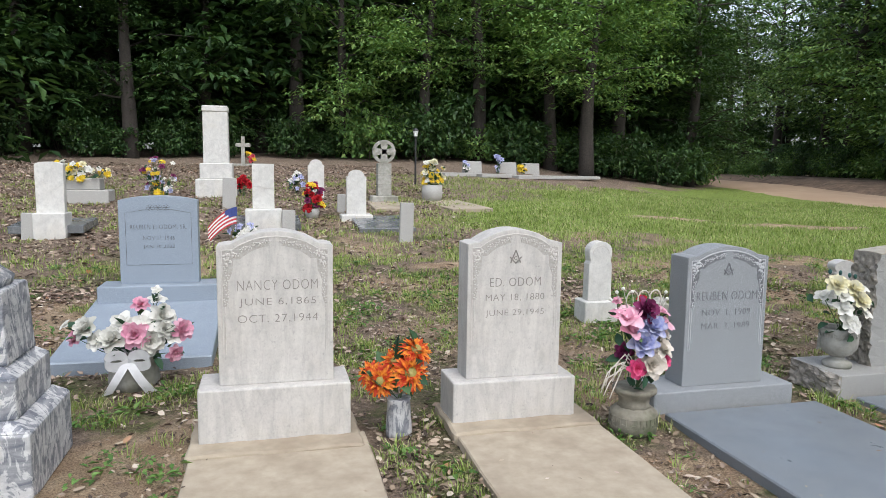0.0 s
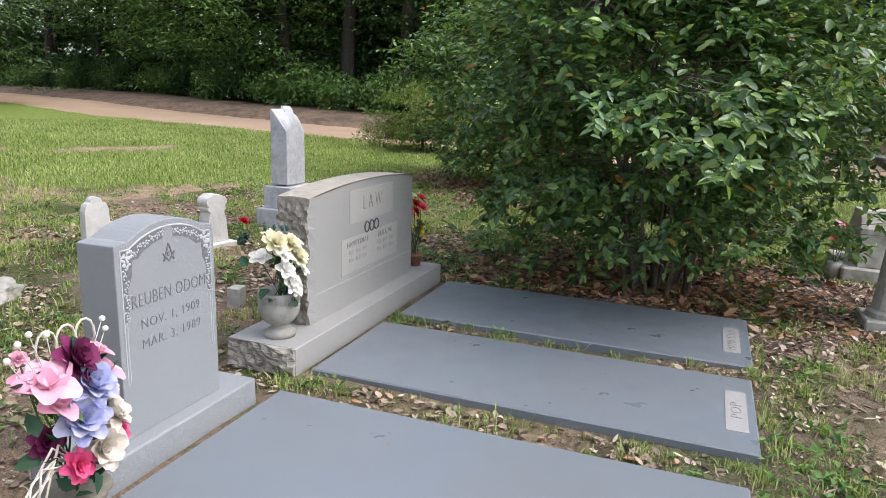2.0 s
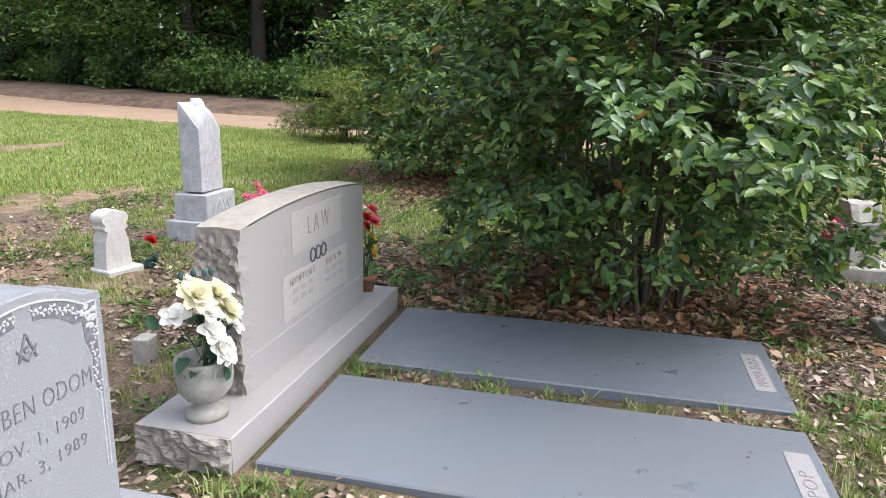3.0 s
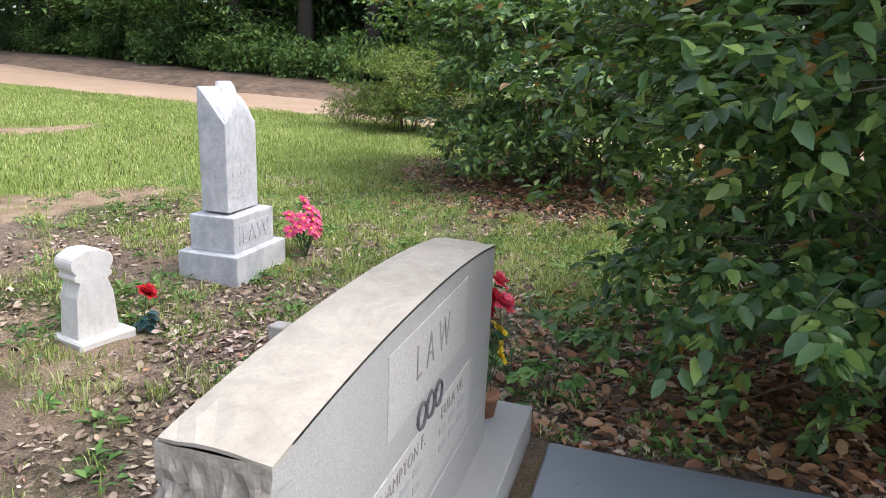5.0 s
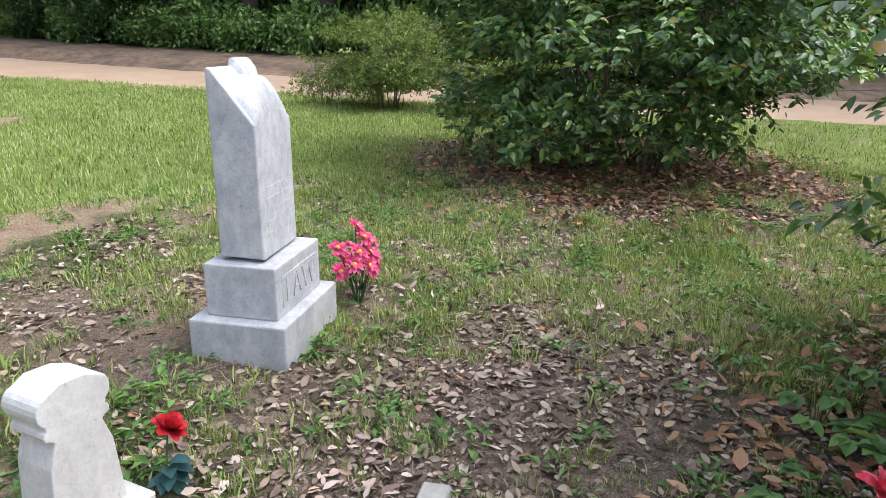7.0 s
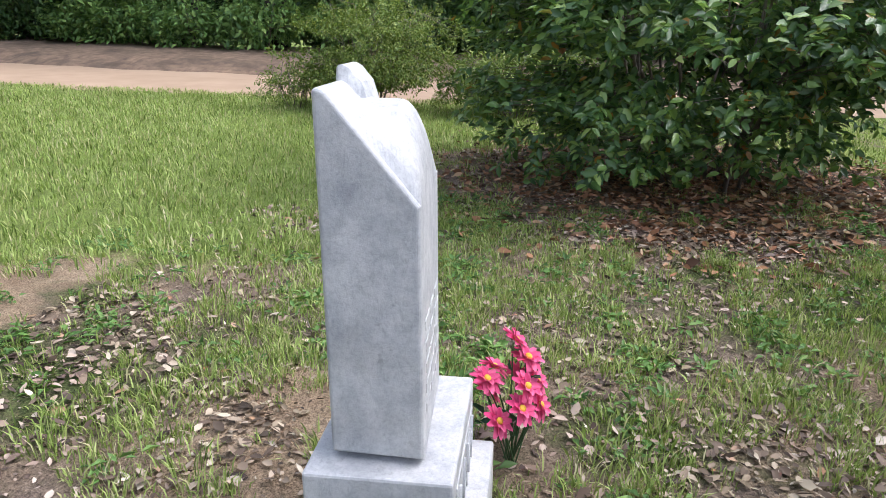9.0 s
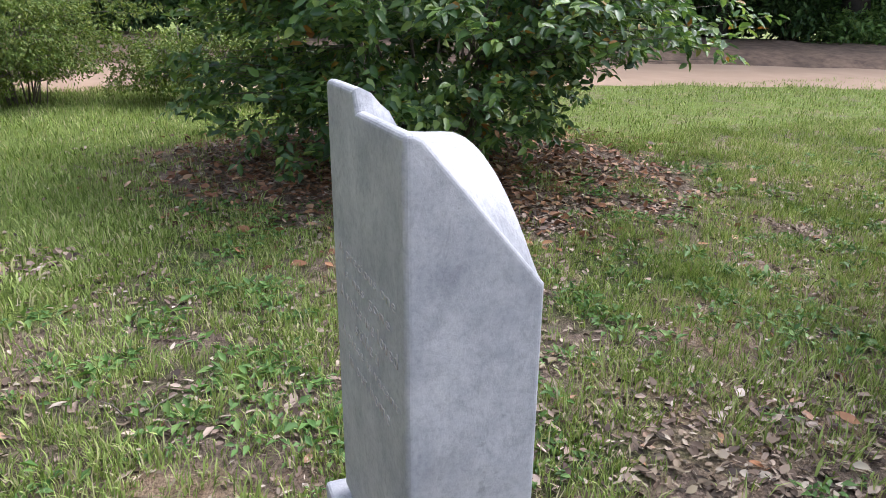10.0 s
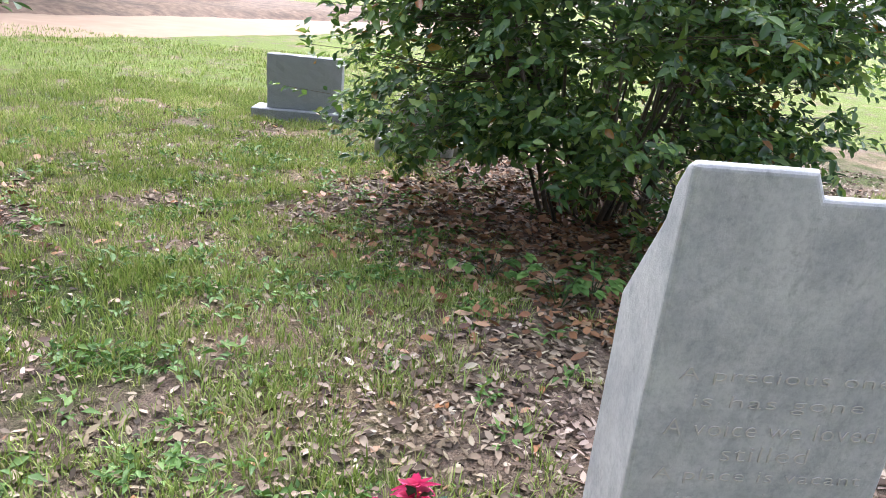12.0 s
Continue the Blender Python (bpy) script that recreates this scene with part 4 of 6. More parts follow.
def slant_pillar():
    """A marble monument: two plinths and a shaft whose top slants to the front, with a half-open scroll on it."""
    t = thing("marble_monument", 8.20, 6.335, -0.03, label="white marble monument with a slanting scroll-carved top", category="monument")
    part("lower_plinth", block(-0.335, 0.335, -0.25, 0.25, 0, 0.27, 0.01, 0, 0, 2), M_WHITE, t)
    mid = part("upper_plinth", block(-0.265, 0.265, -0.185, 0.185, 0.27, 0.535, 0.008, 0, 0, 2), M_WHITE, t)
    part("letter_panel", block(-0.2, 0.22, -0.188, -0.17, 0.315, 0.475, 0.002), M_WHITE, mid, "raised panel on the plinth")
    lettering("LAW", 0.34, 0.12, 0.01, -0.1885, 0.335, M_WHITE, mid, depth=0.006)
    x0, x1, y0, y1 = -0.2075, 0.2125, -0.116, 0.116
    zf, zb, z0 = 1.181, 1.462, 0.548
    bm = bmesh.new()
    # one side outline (y, z), drawn across in slices so that the scroll can swell
    xs = np.linspace(x0, x1, 25)
    rows = []
    for x in xs:
        u = (x - x0) / (x1 - x0)
        side = [(y0, z0), (y0, 0.8)]
        east = float(sstep(0.545, 0.58, u))
        barrel = max(0.0, math.sin(math.pi * min(1, max(0, (u - 0.06) / 0.88)))) ** 0.55
        for k in range(22):
            s = (k / 21) ** 1.5
            z, y = zf + (zb - zf) * min(s, 0.89), y0 + (y1 - y0) * s
            over = zf + 0.21 * math.sqrt(max(0, 1 - (1 - min(1, s / 0.3)) ** 2))
            lip = 0.036 * east * float(sstep(0.66, 0.72, s))
            side.append((y, z + max(0.0, over - z) * barrel + lip))
        side += [(y1, 1.0), (y1, z0)]
        rows.append([bm.verts.new((x - 0.022 * (y1 - yy) / (y1 - y0), yy, zz)) for yy, zz in side])
    m = len(rows[0])
    for a, b in zip(rows, rows[1:]):
        for j in range(m):
            bm.faces.new((a[j], b[j], b[(j + 1) % m], a[(j + 1) % m]))
    bm.faces.new(rows[0][::-1])
    bm.faces.new(rows[-1])
    bmesh.ops.recalc_face_normals(bm, faces=bm.faces[:])
    sharp = [e for e in bm.edges if len(e.link_faces) == 2 and e.calc_face_angle() > 0.75 and (any(len(f.verts) > 8 for f in e.link_faces) or all(v.co.y > y1 - 0.001 for v in e.verts))]
    bmesh.ops.bevel(bm, geom=sharp, offset=0.017, segments=4, affect="EDGES", profile=0.5, clamp_overlap=True)
    sh = part("shaft", bm, M_WHITE, t, "leaning marble shaft with chipped edges")
    sh.matrix_basis = pose(0.013, 0.017, 0.003, -0.3, 0.5, 2.7)
    for k in range(5):
        for q, wdt in enumerate((0.10, 0.07, 0.09)):
            part("worn_inscription", block(-0.16 + q * 0.11, -0.16 + q * 0.11 + wdt, y0 - 0.002, y0 + 0.004, 0.86 - k * 0.055, 0.885 - k * 0.055, 0.001), M_WHITE, sh)
    for k, (body, w) in enumerate((("A precious one", 0.33), ("is has gone", 0.27), ("A voice we loved", 0.34), ("stilled", 0.14), ("A place is vacant", 0.34), ("in our home", 0.25))):
        lettering(body, w, 0.028, 0.0, y1 + 0.0005, 1.135 - k * 0.045, M_CARVE, sh, depth=0.0012, turn=180)


slant_pillar()


def veined_monument():
    t = thing("marble_monument", -1.03, 3.72, -0.03, label="dark-veined marble monument with stepped plinths", category="monument")
    part("lower_plinth", block(-0.46, 0.455, -0.34, 0.34, 0, 0.33, 0.012, 0, 0, 2), M_VEINED, t)
    part("sloping_step", block(-0.455, 0.45, -0.335, 0.335, 0.33, 0.375, 0.004, 0.13), M_VEINED, t)
    part("middle_plinth", block(-0.39, 0.385, -0.265, 0.265, 0.375, 0.575, 0.01, 0, 0, 2), M_VEINED, t)
    part("sloping_step", block(-0.385, 0.38, -0.26, 0.26, 0.575, 0.62, 0.004, 0.16), M_VEINED, t)
    part("die_block", block(-0.345, 0.34, -0.2, 0.2, 0.62, 0.98, 0.012, 0.05, 0.006, 2, 3), M_VEINED, t, "rough dark-veined block")
    part("collar", lathe([(0.3, 0.98), (0.31, 1.02), (0.24, 1.08), (0.195, 1.3), (0.215, 1.34), (0.215, 1.38), (0.2, 1.41), (0.225, 1.45), (0.225, 1.5), (0.2, 1.53)], 20), M_VEINED, t, "", True)
    part("shaft", lathe([(0.2, 1.53), (0.2, 1.6), (0.17, 1.66), (0.10, 1.70)], 16), M_VEINED, t, "", True)


veined_monument()


def grey_ledger():
    t = thing("ledger_headstone", -0.50, 6.9, 0.0, label="blue-grey granite headstone on a full-length ledger", category="headstone")
    bm = block(-0.575, 0.575, -1.58, 0.12, -0.05, 0.11, 0.01)
    for v in bm.verts:
        v.co.z += (v.co.y + 1.58) * 0.11
    part("ledger", bm, M_BLUE, t, "polished blue-grey ledger")
    part("base", block(-0.53, 0.53, -0.16, 0.2, 0.2, 0.42, 0.008), M_BLUE, t)
    w = 0.70
    part("tablet", prism([(-w / 2, 0.42), (w / 2, 0.42)] + crown_line(w, 1.205, 1.25, 0.02), -0.02, 0.13, 0.005), M_BLUE, t)
    yf = -0.021
    bm = bmesh.new()
    tube_into(bm, [(-0.29, yf, 0.60), (0.29, yf, 0.60), (0.29, yf, 1.09), (0.12, yf, 1.12), (-0.12, yf, 1.12), (-0.29, yf, 1.09), (-0.29, yf, 0.60)], 0.0022, 0.0022, 4)
    part("border_line", bm, M_LETTERDK, t)
    bm = bmesh.new()
    for c in range(3):
        for q in range(6):
            a = q * math.pi / 3
            cx = (c - 1) * 0.07
            tube_into(bm, [(cx, yf, 1.14), (cx + 0.03 * math.cos(a), yf, 1.14 + 0.024 * math.sin(a)), (cx + 0.034 * math.cos(a + 0.5), yf, 1.14 + 0.03 * math.sin(a + 0.5))], 0.003, 0.002, 4)
    part("carved_flowers", bm, M_LETTERDK, t, "etched flowers")
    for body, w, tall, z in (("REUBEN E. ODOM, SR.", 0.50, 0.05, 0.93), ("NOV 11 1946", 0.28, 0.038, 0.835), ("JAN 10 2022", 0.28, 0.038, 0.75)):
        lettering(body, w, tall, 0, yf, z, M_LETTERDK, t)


grey_ledger()


def scroll_stone():
    """A small marker whose top rolls over like a scroll at both sides."""
    t = thing("small_headstone", 6.72, 6.28, 0.03, -14, label="small white marble headstone with rolled shoulders on a base", category="headstone")
    part("base", block(-0.155, 0.185, -0.145, 0.14, -0.06, 0.055, 0.01, 0, 0.002, 1, 2), M_PALE, t)
    pts = [(-0.15, 0.055), (0.15, 0.055), (0.128, 0.30), (0.096, 0.385)]
    pts += [(0.110 + 0.022 * math.cos(a), 0.415 + 0.02 * math.sin(a)) for a in np.linspace(-1.6, 1.2, 6)]
    pts += [(0.100 + 0.046 * math.cos(a), 0.495 + 0.05 * math.sin(a)) for a in np.linspace(-1.1, 1.45, 8)]
    pts += [(0.05, 0.565), (-0.05, 0.57)]
    pts += [(-x, z) for x, z in [(0.100 + 0.046 * math.cos(a), 0.495 + 0.05 * math.sin(a)) for a in np.linspace(1.45, -1.1, 8)]]
    pts += [(-x, z) for x, z in [(0.110 + 0.022 * math.cos(a), 0.415 + 0.02 * math.sin(a)) for a in np.linspace(1.2, -1.6, 6)]]
    pts += [(-0.096, 0.385), (-0.128, 0.30)]
    part("tablet", prism([(x * 0.84, z * 0.955) for x, z in pts], -0.075, 0.085, 0.004), M_PALE, t)


scroll_stone()


def shouldered_stone():
    """A small marker with stepped shoulders and a round boss on top."""
    t = thing("small_headstone", 5.63, 6.68, None, -14, label="small white marble headstone with stepped shoulders and a round crest", category="headstone")
    right = [(0.115, -0.06), (0.112, 0.46), (0.10, 0.50), (0.085, 0.525), (0.06, 0.535)]
    crest = [(0.055 * math.cos(a), 0.535 + 0.05 * math.sin(a)) for a in np.linspace(0.1, math.pi - 0.1, 9)]
    part("tablet", prism([(-0.115, -0.06)] + right + crest + [(-x, z) for x, z in right[:0:-1]], -0.045, 0.045, 0.006), M_PALE, t)
    part("base", block(-0.15, 0.15, -0.1, 0.1, -0.06, 0.035, 0.008, 0, 0.002, 1, 2), M_PALE, t)


shouldered_stone()


def round_stone():
    t = thing("small_headstone", 3.62, 6.05, float(height(3.62, 6.05)) + 0.06, label="small white marble headstone with a round top", category="headstone")
    part("base", block(-0.17, 0.18, -0.10, 0.15, -0.11, 0.14, 0.01, 0, 0.002, 1, 2), M_PALE, t)
    pts = [(-0.125, 0.14), (0.125, 0.14), (0.12, 0.5), (0.105, 0.53), (0.118, 0.58)] + [(0.12 * math.cos(a), 0.62 + 0.1 * math.sin(a)) for a in np.linspace(0, math.pi, 12)] + [(-0.118, 0.58), (-0.105, 0.53), (-0.12, 0.5)]
    part("tablet", prism(pts, -0.05, 0.07, 0.006), M_PALE, t)
    bm = bmesh.new()
    tube_into(bm, [(0.085 * math.cos(a), -0.052, 0.60 + 0.075 * math.sin(a)) for a in np.linspace(0, math.pi, 12)], 0.004, 0.004, 4)
    part("carved_arch", bm, M_CARVE, t)


round_stone()


def foot_marker(x, y, w, d, h, mat, label, rz=0, name="foot_marker"):
    ob = part(name, block(-w / 2, w / 2, -d / 2, d / 2, -0.06, h, 0.006, 0.02, 0.002, 1, 2), mat)
    ob.matrix_basis = pose(x, y, float(height(x, y)), 0, 1.5, rz)
    return tagged(ob, label, "marker stone", "small marker stones")


foot_marker(6.82, 5.13, 0.10, 0.09, 0.27, M_CEM, "small square stone marker standing in dead leaves")
foot_marker(5.25, 4.88, 0.13, 0.10, 0.15, M_CEM, "small grey stone marker behind the wide headstone", 10)


def field_rock():
    bm = bmesh.new()
    bmesh.ops.create_icosphere(bm, subdivisions=4, radius=1)
    for v in bm.verts:
        q = v.co.copy()
        k = 1 + 0.35 * noise.noise(q * 1.6) + 0.18 * noise.noise(q * 4)
        v.co = Vector((q.x * 0.27 * k, q.y * 0.14 * k, q.z * 0.085 * k + 0.03))
    ob = part("rock", bm, M_CEM)
    ob.matrix_basis = pose(4.4, 6.35, float(height(4.4, 6.35)), 0, -8, 25)
    tagged(ob, "grey lichen-stained broken stone lying on the grass", "rock")


field_rock()


# ---- things beyond the big bush ----
def pedestal():
    t = thing("pedestal_bath", 7.05, 0.18, label="grey concrete bird bath on a fluted pedestal", category="bird bath")
    part("foot_plate", block(-0.2, 0.2, -0.2, 0.2, -0.02, 0.09, 0.012), M_CEM, t)
    part("column", lathe([(0.17, 0.09), (0.17, 0.13), (0.145, 0.15), (0.135, 0.2), (0.085, 0.95), (0.075, 1.02), (0.10, 1.05), (0.085, 1.09), (0.07, 1.14), (0.1, 1.18)], 24, 0.02, 8), M_CEM, t)
    part("bowl", lathe([(0.08, 1.18), (0.2, 1.21), (0.29, 1.26), (0.30, 1.30), (0.27, 1.30), (0.2, 1.25), (0.05, 1.24)], 28), M_CEM, t, "", True)


pedestal()


def rough_grey_stone():
    t = thing("grey_headstone", 8.85, 0.05, label="rough-sided grey granite headstone beyond the bush", category="headstone")
    part("base", block(-0.42, 0.5, -0.26, 0.26, -0.04, 0.13, 0.01, 0, 0.006, 1, 4), M_CEM, t)
    bm = prism([(-0.33, 0.13), (0.36, 0.13), (0.3, 0.5), (0.14, 0.66), (-0.14, 0.66), (-0.28, 0.5)], -0.13, 0.13, 0.01)
    bmesh.ops.subdivide_edges(bm, edges=bm.edges[:], cuts=3, use_grid_fill=True)
    for v in bm.verts:
        v.co += noise.noise_vector(v.co * 8) * 0.02
    part("tablet", bm, M_CEM, t)


rough_grey_stone()


def lawn_headstone():
    t = thing("grey_headstone", 10.35, -1.2, label="grey granite headstone with rough back on the lawn", category="headstone")
    part("base", block(-0.62, 0.62, -0.2, 0.2, -0.04, 0.13, 0.01, 0, 0.004, 1, 4), M_GREY, t)
    bm = block(-0.45, 0.45, -0.1, 0.1, 0.13, 0.77, 0.008, 0.0, 0.008, 1, 8)
    part("tablet", bm, M_GREY, t)


lawn_headstone()

# ---- the older graves on the rise ----
M_DARKSLAB = granite("dark_polished_slab", (0.17, 0.18, 0.19), (0.08, 0.085, 0.09), 0.25, dirty=0.15)
M_IRON = plain("black_iron", (0.015, 0.015, 0.015), (0.03, 0.03, 0.03), 40, 0.5)
M_GLASS = plain("frosted_lamp_glass", (0.75, 0.77, 0.75), (0.85, 0.86, 0.84), 20, 0.3)


def old_tablet(x, y, w, h, d, base, top, label):
    t = thing("old_headstone", x, y, label=label, category="headstone", group="older headstones on the rise")
    z0 = 0.0
    if base:
        z0 = base[1]
        part("base", block(-base[0] / 2, base[0] / 2, -0.2, 0.2, -0.1, z0, 0.012), M_PALE, t)
    if top == "flat":
        pts = [(-w / 2, z0 - 0.02), (w / 2, z0 - 0.02), (w / 2, h), (-w / 2, h)]
    else:
        k = 0.12 if top == "low" else 0.34
        pts = [(-w / 2, z0 - 0.02), (w / 2, z0 - 0.02), (w / 2, h - w * k)]
        if top == "shouldered":
            pts.append((w * 0.40, h - w * k))
            pts += [(w * 0.40 * math.cos(a), h - w * k + w * k * math.sin(a)) for a in np.linspace(0.15, math.pi - 0.15, 10)]
            pts.append((-w * 0.40, h - w * k))
        else:
            pts += [(w / 2 * math.cos(a), h - w * k + w * k * math.sin(a)) for a in np.linspace(0.1, math.pi - 0.1, 10)]
        pts.append((-w / 2, h - w * k))
    part("tablet", prism(pts, -d / 2, d / 2, 0.008), M_PALE, t)
    return t


old_tablet(-2.58, 11.14, 0.38, 1.10, 0.13, (0.43, 0.36), "low", "white marble headstone with a low arched top")
old_tablet(0.42, 11.4, 0.34, 1.06, 0.12, (0.57, 0.34), "flat", "cracked white marble headstone with a flat top")
old_tablet(1.53, 15.75, 0.36, 0.85, 0.12, None, "shouldered", "white marble headstone with a shouldered round top")
old_tablet(2.05, 12.6, 0.36, 0.90, 0.12, (0.57, 0.09), "shouldered", "white marble headstone with a shouldered top on a thin base")
bm = bmesh.new()
tube_into(bm, [(0.42 - 0.16, 11.337, 1.21), (0.38, 11.337, 1.205), (0.44, 11.337, 1.18), (0.58, 11.337, 1.185)], 0.005, 0.005, 4)
ob = part("repair_seam", bm, M_CARVE)
tagged(ob, "grey repaired crack across a white headstone", "crack")


def far_slab(x, y, w, l, lift, mat, label, rz=0, nose=0.0):
    bm = block(-w / 2, w / 2, -l / 2, l / 2, -0.12, 0.0, 0.01, 0, 0.003, 1, 2)
    for v in bm.verts:
        v.co.z += v.co.y * nose
    ob = part("grave_slab", bm, mat)
    ob.matrix_basis = pose(x, y, float(height(x, y)) + lift, 0, 0, rz)
    return tagged(ob, label, "grave slab", "grave slabs on the rise")


far_slab(-2.65, 11.5, 1.0, 0.9, 0.16, M_DARKSLAB, "dark polished slab under a white headstone", 0, 0.06)
far_slab(0.45, 11.85, 1.1, 1.0, 0.12, M_DARKSLAB, "dark polished slab behind a white headstone", 0, 0.06)
far_slab(2.42, 12.0, 0.95, 1.5, 0.05, M_DARKSLAB, "dark polished granite slab in thin grass", 0, 0.07)
far_slab(2.98, 14.3, 0.85, 1.3, 0.03, M_CONC, "pale concrete slab before the ringed cross", 0, 0.07)
far_slab(4.4, 14.4, 0.95, 1.7, 0.03, M_CONC, "pale concrete slab with a flower pot", 12, 0.06)
for x, y, w, h in ((-2.83, 11.02, 0.25, 0.38), (-0.25, 13.98, 0.25, 0.6), (0.80, 11.2, 0.21, 0.35), (2.55, 10.39, 0.21, 0.6), (1.86, 13.45, 0.16, 0.35)):
    foot_marker(x, y, w, 0.1, h, M_PANEL, "plain upright pale stone marker in thin grass")


def obelisk():
    t = thing("marble_monument", -0.60, 16.0, label="tall square white marble monument on stepped plinths", category="monument")
    part("lower_plinth", block(-0.43, 0.43, -0.36, 0.36, -0.1, 0.36, 0.015), M_PALE, t)
    part("upper_plinth", block(-0.34, 0.34, -0.29, 0.29, 0.36, 0.70, 0.015), M_PALE, t)
    part("shaft", block(-0.265, 0.265, -0.23, 0.23, 0.70, 1.80, 0.012, 0.03), M_PALE, t)
    part("cap", block(-0.27, 0.27, -0.235, 0.235, 1.80, 1.93, 0.02), M_PALE, t)


def ringed_cross():
    t = thing("ringed_cross", 2.93, 14.9, label="grey granite ringed cross on a pillar and base", category="cross")
    part("base", block(-0.30, 0.30, -0.2, 0.2, -0.08, 0.12, 0.02, 0.05), M_CEM, t)
    for k in range(3):
        part("pillar_block", block(-0.15, 0.15, -0.12, 0.12, 0.12 + k * 0.235, 0.12 + (k + 1) * 0.235 - 0.006, 0.008), M_CEM, t)
    c, ro, ri = 1.07, 0.25, 0.185
    bm = bmesh.new()
    n = 32
    rings = [[bm.verts.new((r * math.cos(2 * math.pi * i / n), y, c + r * math.sin(2 * math.pi * i / n))) for i in range(n)] for r, y in ((ro, -0.06), (ro, 0.06), (ri, 0.06), (ri, -0.06))]
    for a in range(4):
        for i in range(n):
            bm.faces.new((rings[a][i], rings[a][(i + 1) % n], rings[(a + 1) % 4][(i + 1) % n], rings[(a + 1) % 4][i]))
    bmesh.ops.recalc_face_normals(bm, faces=bm.faces[:])
    part("ring", bm, M_CEM, t)
    for k in range(4):
        bm = bmesh.new()
        a = k * math.pi / 2
        pts = [(0.0, 0.045), (0.215, 0.09), (0.215, -0.09), (0.0, -0.045)]
        f = bm.faces.new([bm.verts.new((x * math.cos(a) - z * math.sin(a), -0.065, c + x * math.sin(a) + z * math.cos(a))) for x, z in pts])
        ex = bmesh.ops.extrude_face_region(bm, geom=[f])
        for v in ex["geom"]:
            if isinstance(v, bmesh.types.BMVert):
                v.co.y = 0.065
        bmesh.ops.recalc_face_normals(bm, faces=bm.faces[:])
        part("cross_arm", bm, M_CEM, t)


def lamp_post():
    t = thing("lamp_post", 4.33, 18.25, label="thin black lamp post with a small lantern", category="lamp post")
    bm = bmesh.new()
    tube_into(bm, [(0, 0, -0.1), (0, 0, 1.3)], 0.03, 0.025, 8)
    part("post", bm, M_IRON, t)
    part("lantern", lathe([(0.045, 1.3), (0.075, 1.44)], 6), M_GLASS, t, "frosted lantern")
    part("lantern_cap", lathe([(0.09, 1.44), (0.08, 1.46), (0.02, 1.52)], 6), M_IRON, t)


def wooden_cross():
    t = thing("small_cross", -0.32, 24.0, label="small weathered grey cross at the wood's edge", category="cross")
    part("upright", block(-0.06, 0.06, -0.05, 0.05, -0.1, 0.95, 0.01), M_CEM, t)
    part("crossbar", block(-0.24, 0.24, -0.045, 0.045, 0.60, 0.72, 0.01), M_CEM, t)
    part("foot_stone", block(-0.6, 0.6, -0.3, 0.3, -0.1, 0.05, 0.02), M_CEM, t)


obelisk()
ringed_cross()
lamp_post()
wooden_cross()


def planter_box():
    t = thing("stone_planter", -3.09, 14.95, label="pale stone planter box full of yellow flowers", category="planter")
    part("plinth", block(-0.55, 0.55, -0.3, 0.3, -0.1, 0.24, 0.015), M_PANEL, t)
    part("box", block(-0.38, 0.38, -0.22, 0.22, 0.24, 0.47, 0.015), M_PANEL, t)


planter_box()
for k, (x, y) in enumerate(((7.16, 22.5), (8.69, 23.3), (10.02, 24.45))):
    t = thing("slant_marker", x, y, label="low pale stone slant marker at the wood's edge", category="headstone", group="slant markers by the woods")
    part("body", prism([(-0.33, -0.05), (0.33, -0.05), (0.3, 0.40), (-0.3, 0.40)], -0.12, 0.12, 0.01), M_PANEL, t)
for x, y, w in ((6.1, 21.6, 1.2), (7.4, 21.9, 1.2), (8.9, 22.5, 1.3), (10.3, 23.5, 1.4), (11.9, 24.8, 1.5)):
    far_slab(x, y, w, 1.5, 0.06, M_PANEL, "pale stone grave slab by the woods", 18)


def small_flag():
    n = Nodes("flag_cloth", 0.8)
    t = thing("small_flag", -0.16, 10.75, label="small striped flag on a thin stick", category="flag")
    bm = bmesh.new()
    tube_into(bm, [(0.18, 0, -0.1), (0.2, 0, 0.52)], 0.006, 0.005, 5)
    part("stick", bm, M_TWIG, t)
    red, white, blue = plain("flag_red", (0.45, 0.03, 0.04), (0.55, 0.05, 0.06)), plain("flag_white", (0.7, 0.7, 0.7), (0.8, 0.8, 0.8)), plain("flag_blue", (0.03, 0.05, 0.2), (0.05, 0.07, 0.26))
    for k in range(9):
        bm = bmesh.new()
        rows = []
        for i in range(9):
            u = i / 8
            x = 0.195 - u * 0.42
            zc = 0.50 - k * 0.028 - u * u * 0.24 - u * 0.06
            yy = 0.03 * math.sin(u * 6 + k * 0.15)
            rows.append([bm.verts.new((x, yy, zc)), bm.verts.new((x, yy, zc - 0.0265))])
        for a, b in zip(rows, rows[1:]):
            bm.faces.new((a[0], b[0], b[1], a[1]))
        ex = bmesh.ops.extrude_face_region(bm, geom=bm.faces[:])
        for v in ex["geom"]:
            if isinstance(v, bmesh.types.BMVert):
                v.co.y += 0.002
        part("stripe", bm, red if k % 2 == 0 else white, t)
    bm = bmesh.new()
    rows = []
    for i in range(5):
        u = i / 8 * 0.85
        yy = 0.03 * math.sin(u * 6) - 0.006
        zc = 0.503 - u * u * 0.24 - u * 0.06
        rows.append([bm.verts.new((0.197 - u * 0.42, yy, zc)), bm.verts.new((0.197 - u * 0.42, yy, zc - 0.135))])
    for a, b in zip(rows, rows[1:]):
        bm.faces.new((a[0], b[0], b[1], a[1]))
    part("canton", bm, blue, t, "dark blue corner")
    bpy.data.materials.remove(n.m)


small_flag()

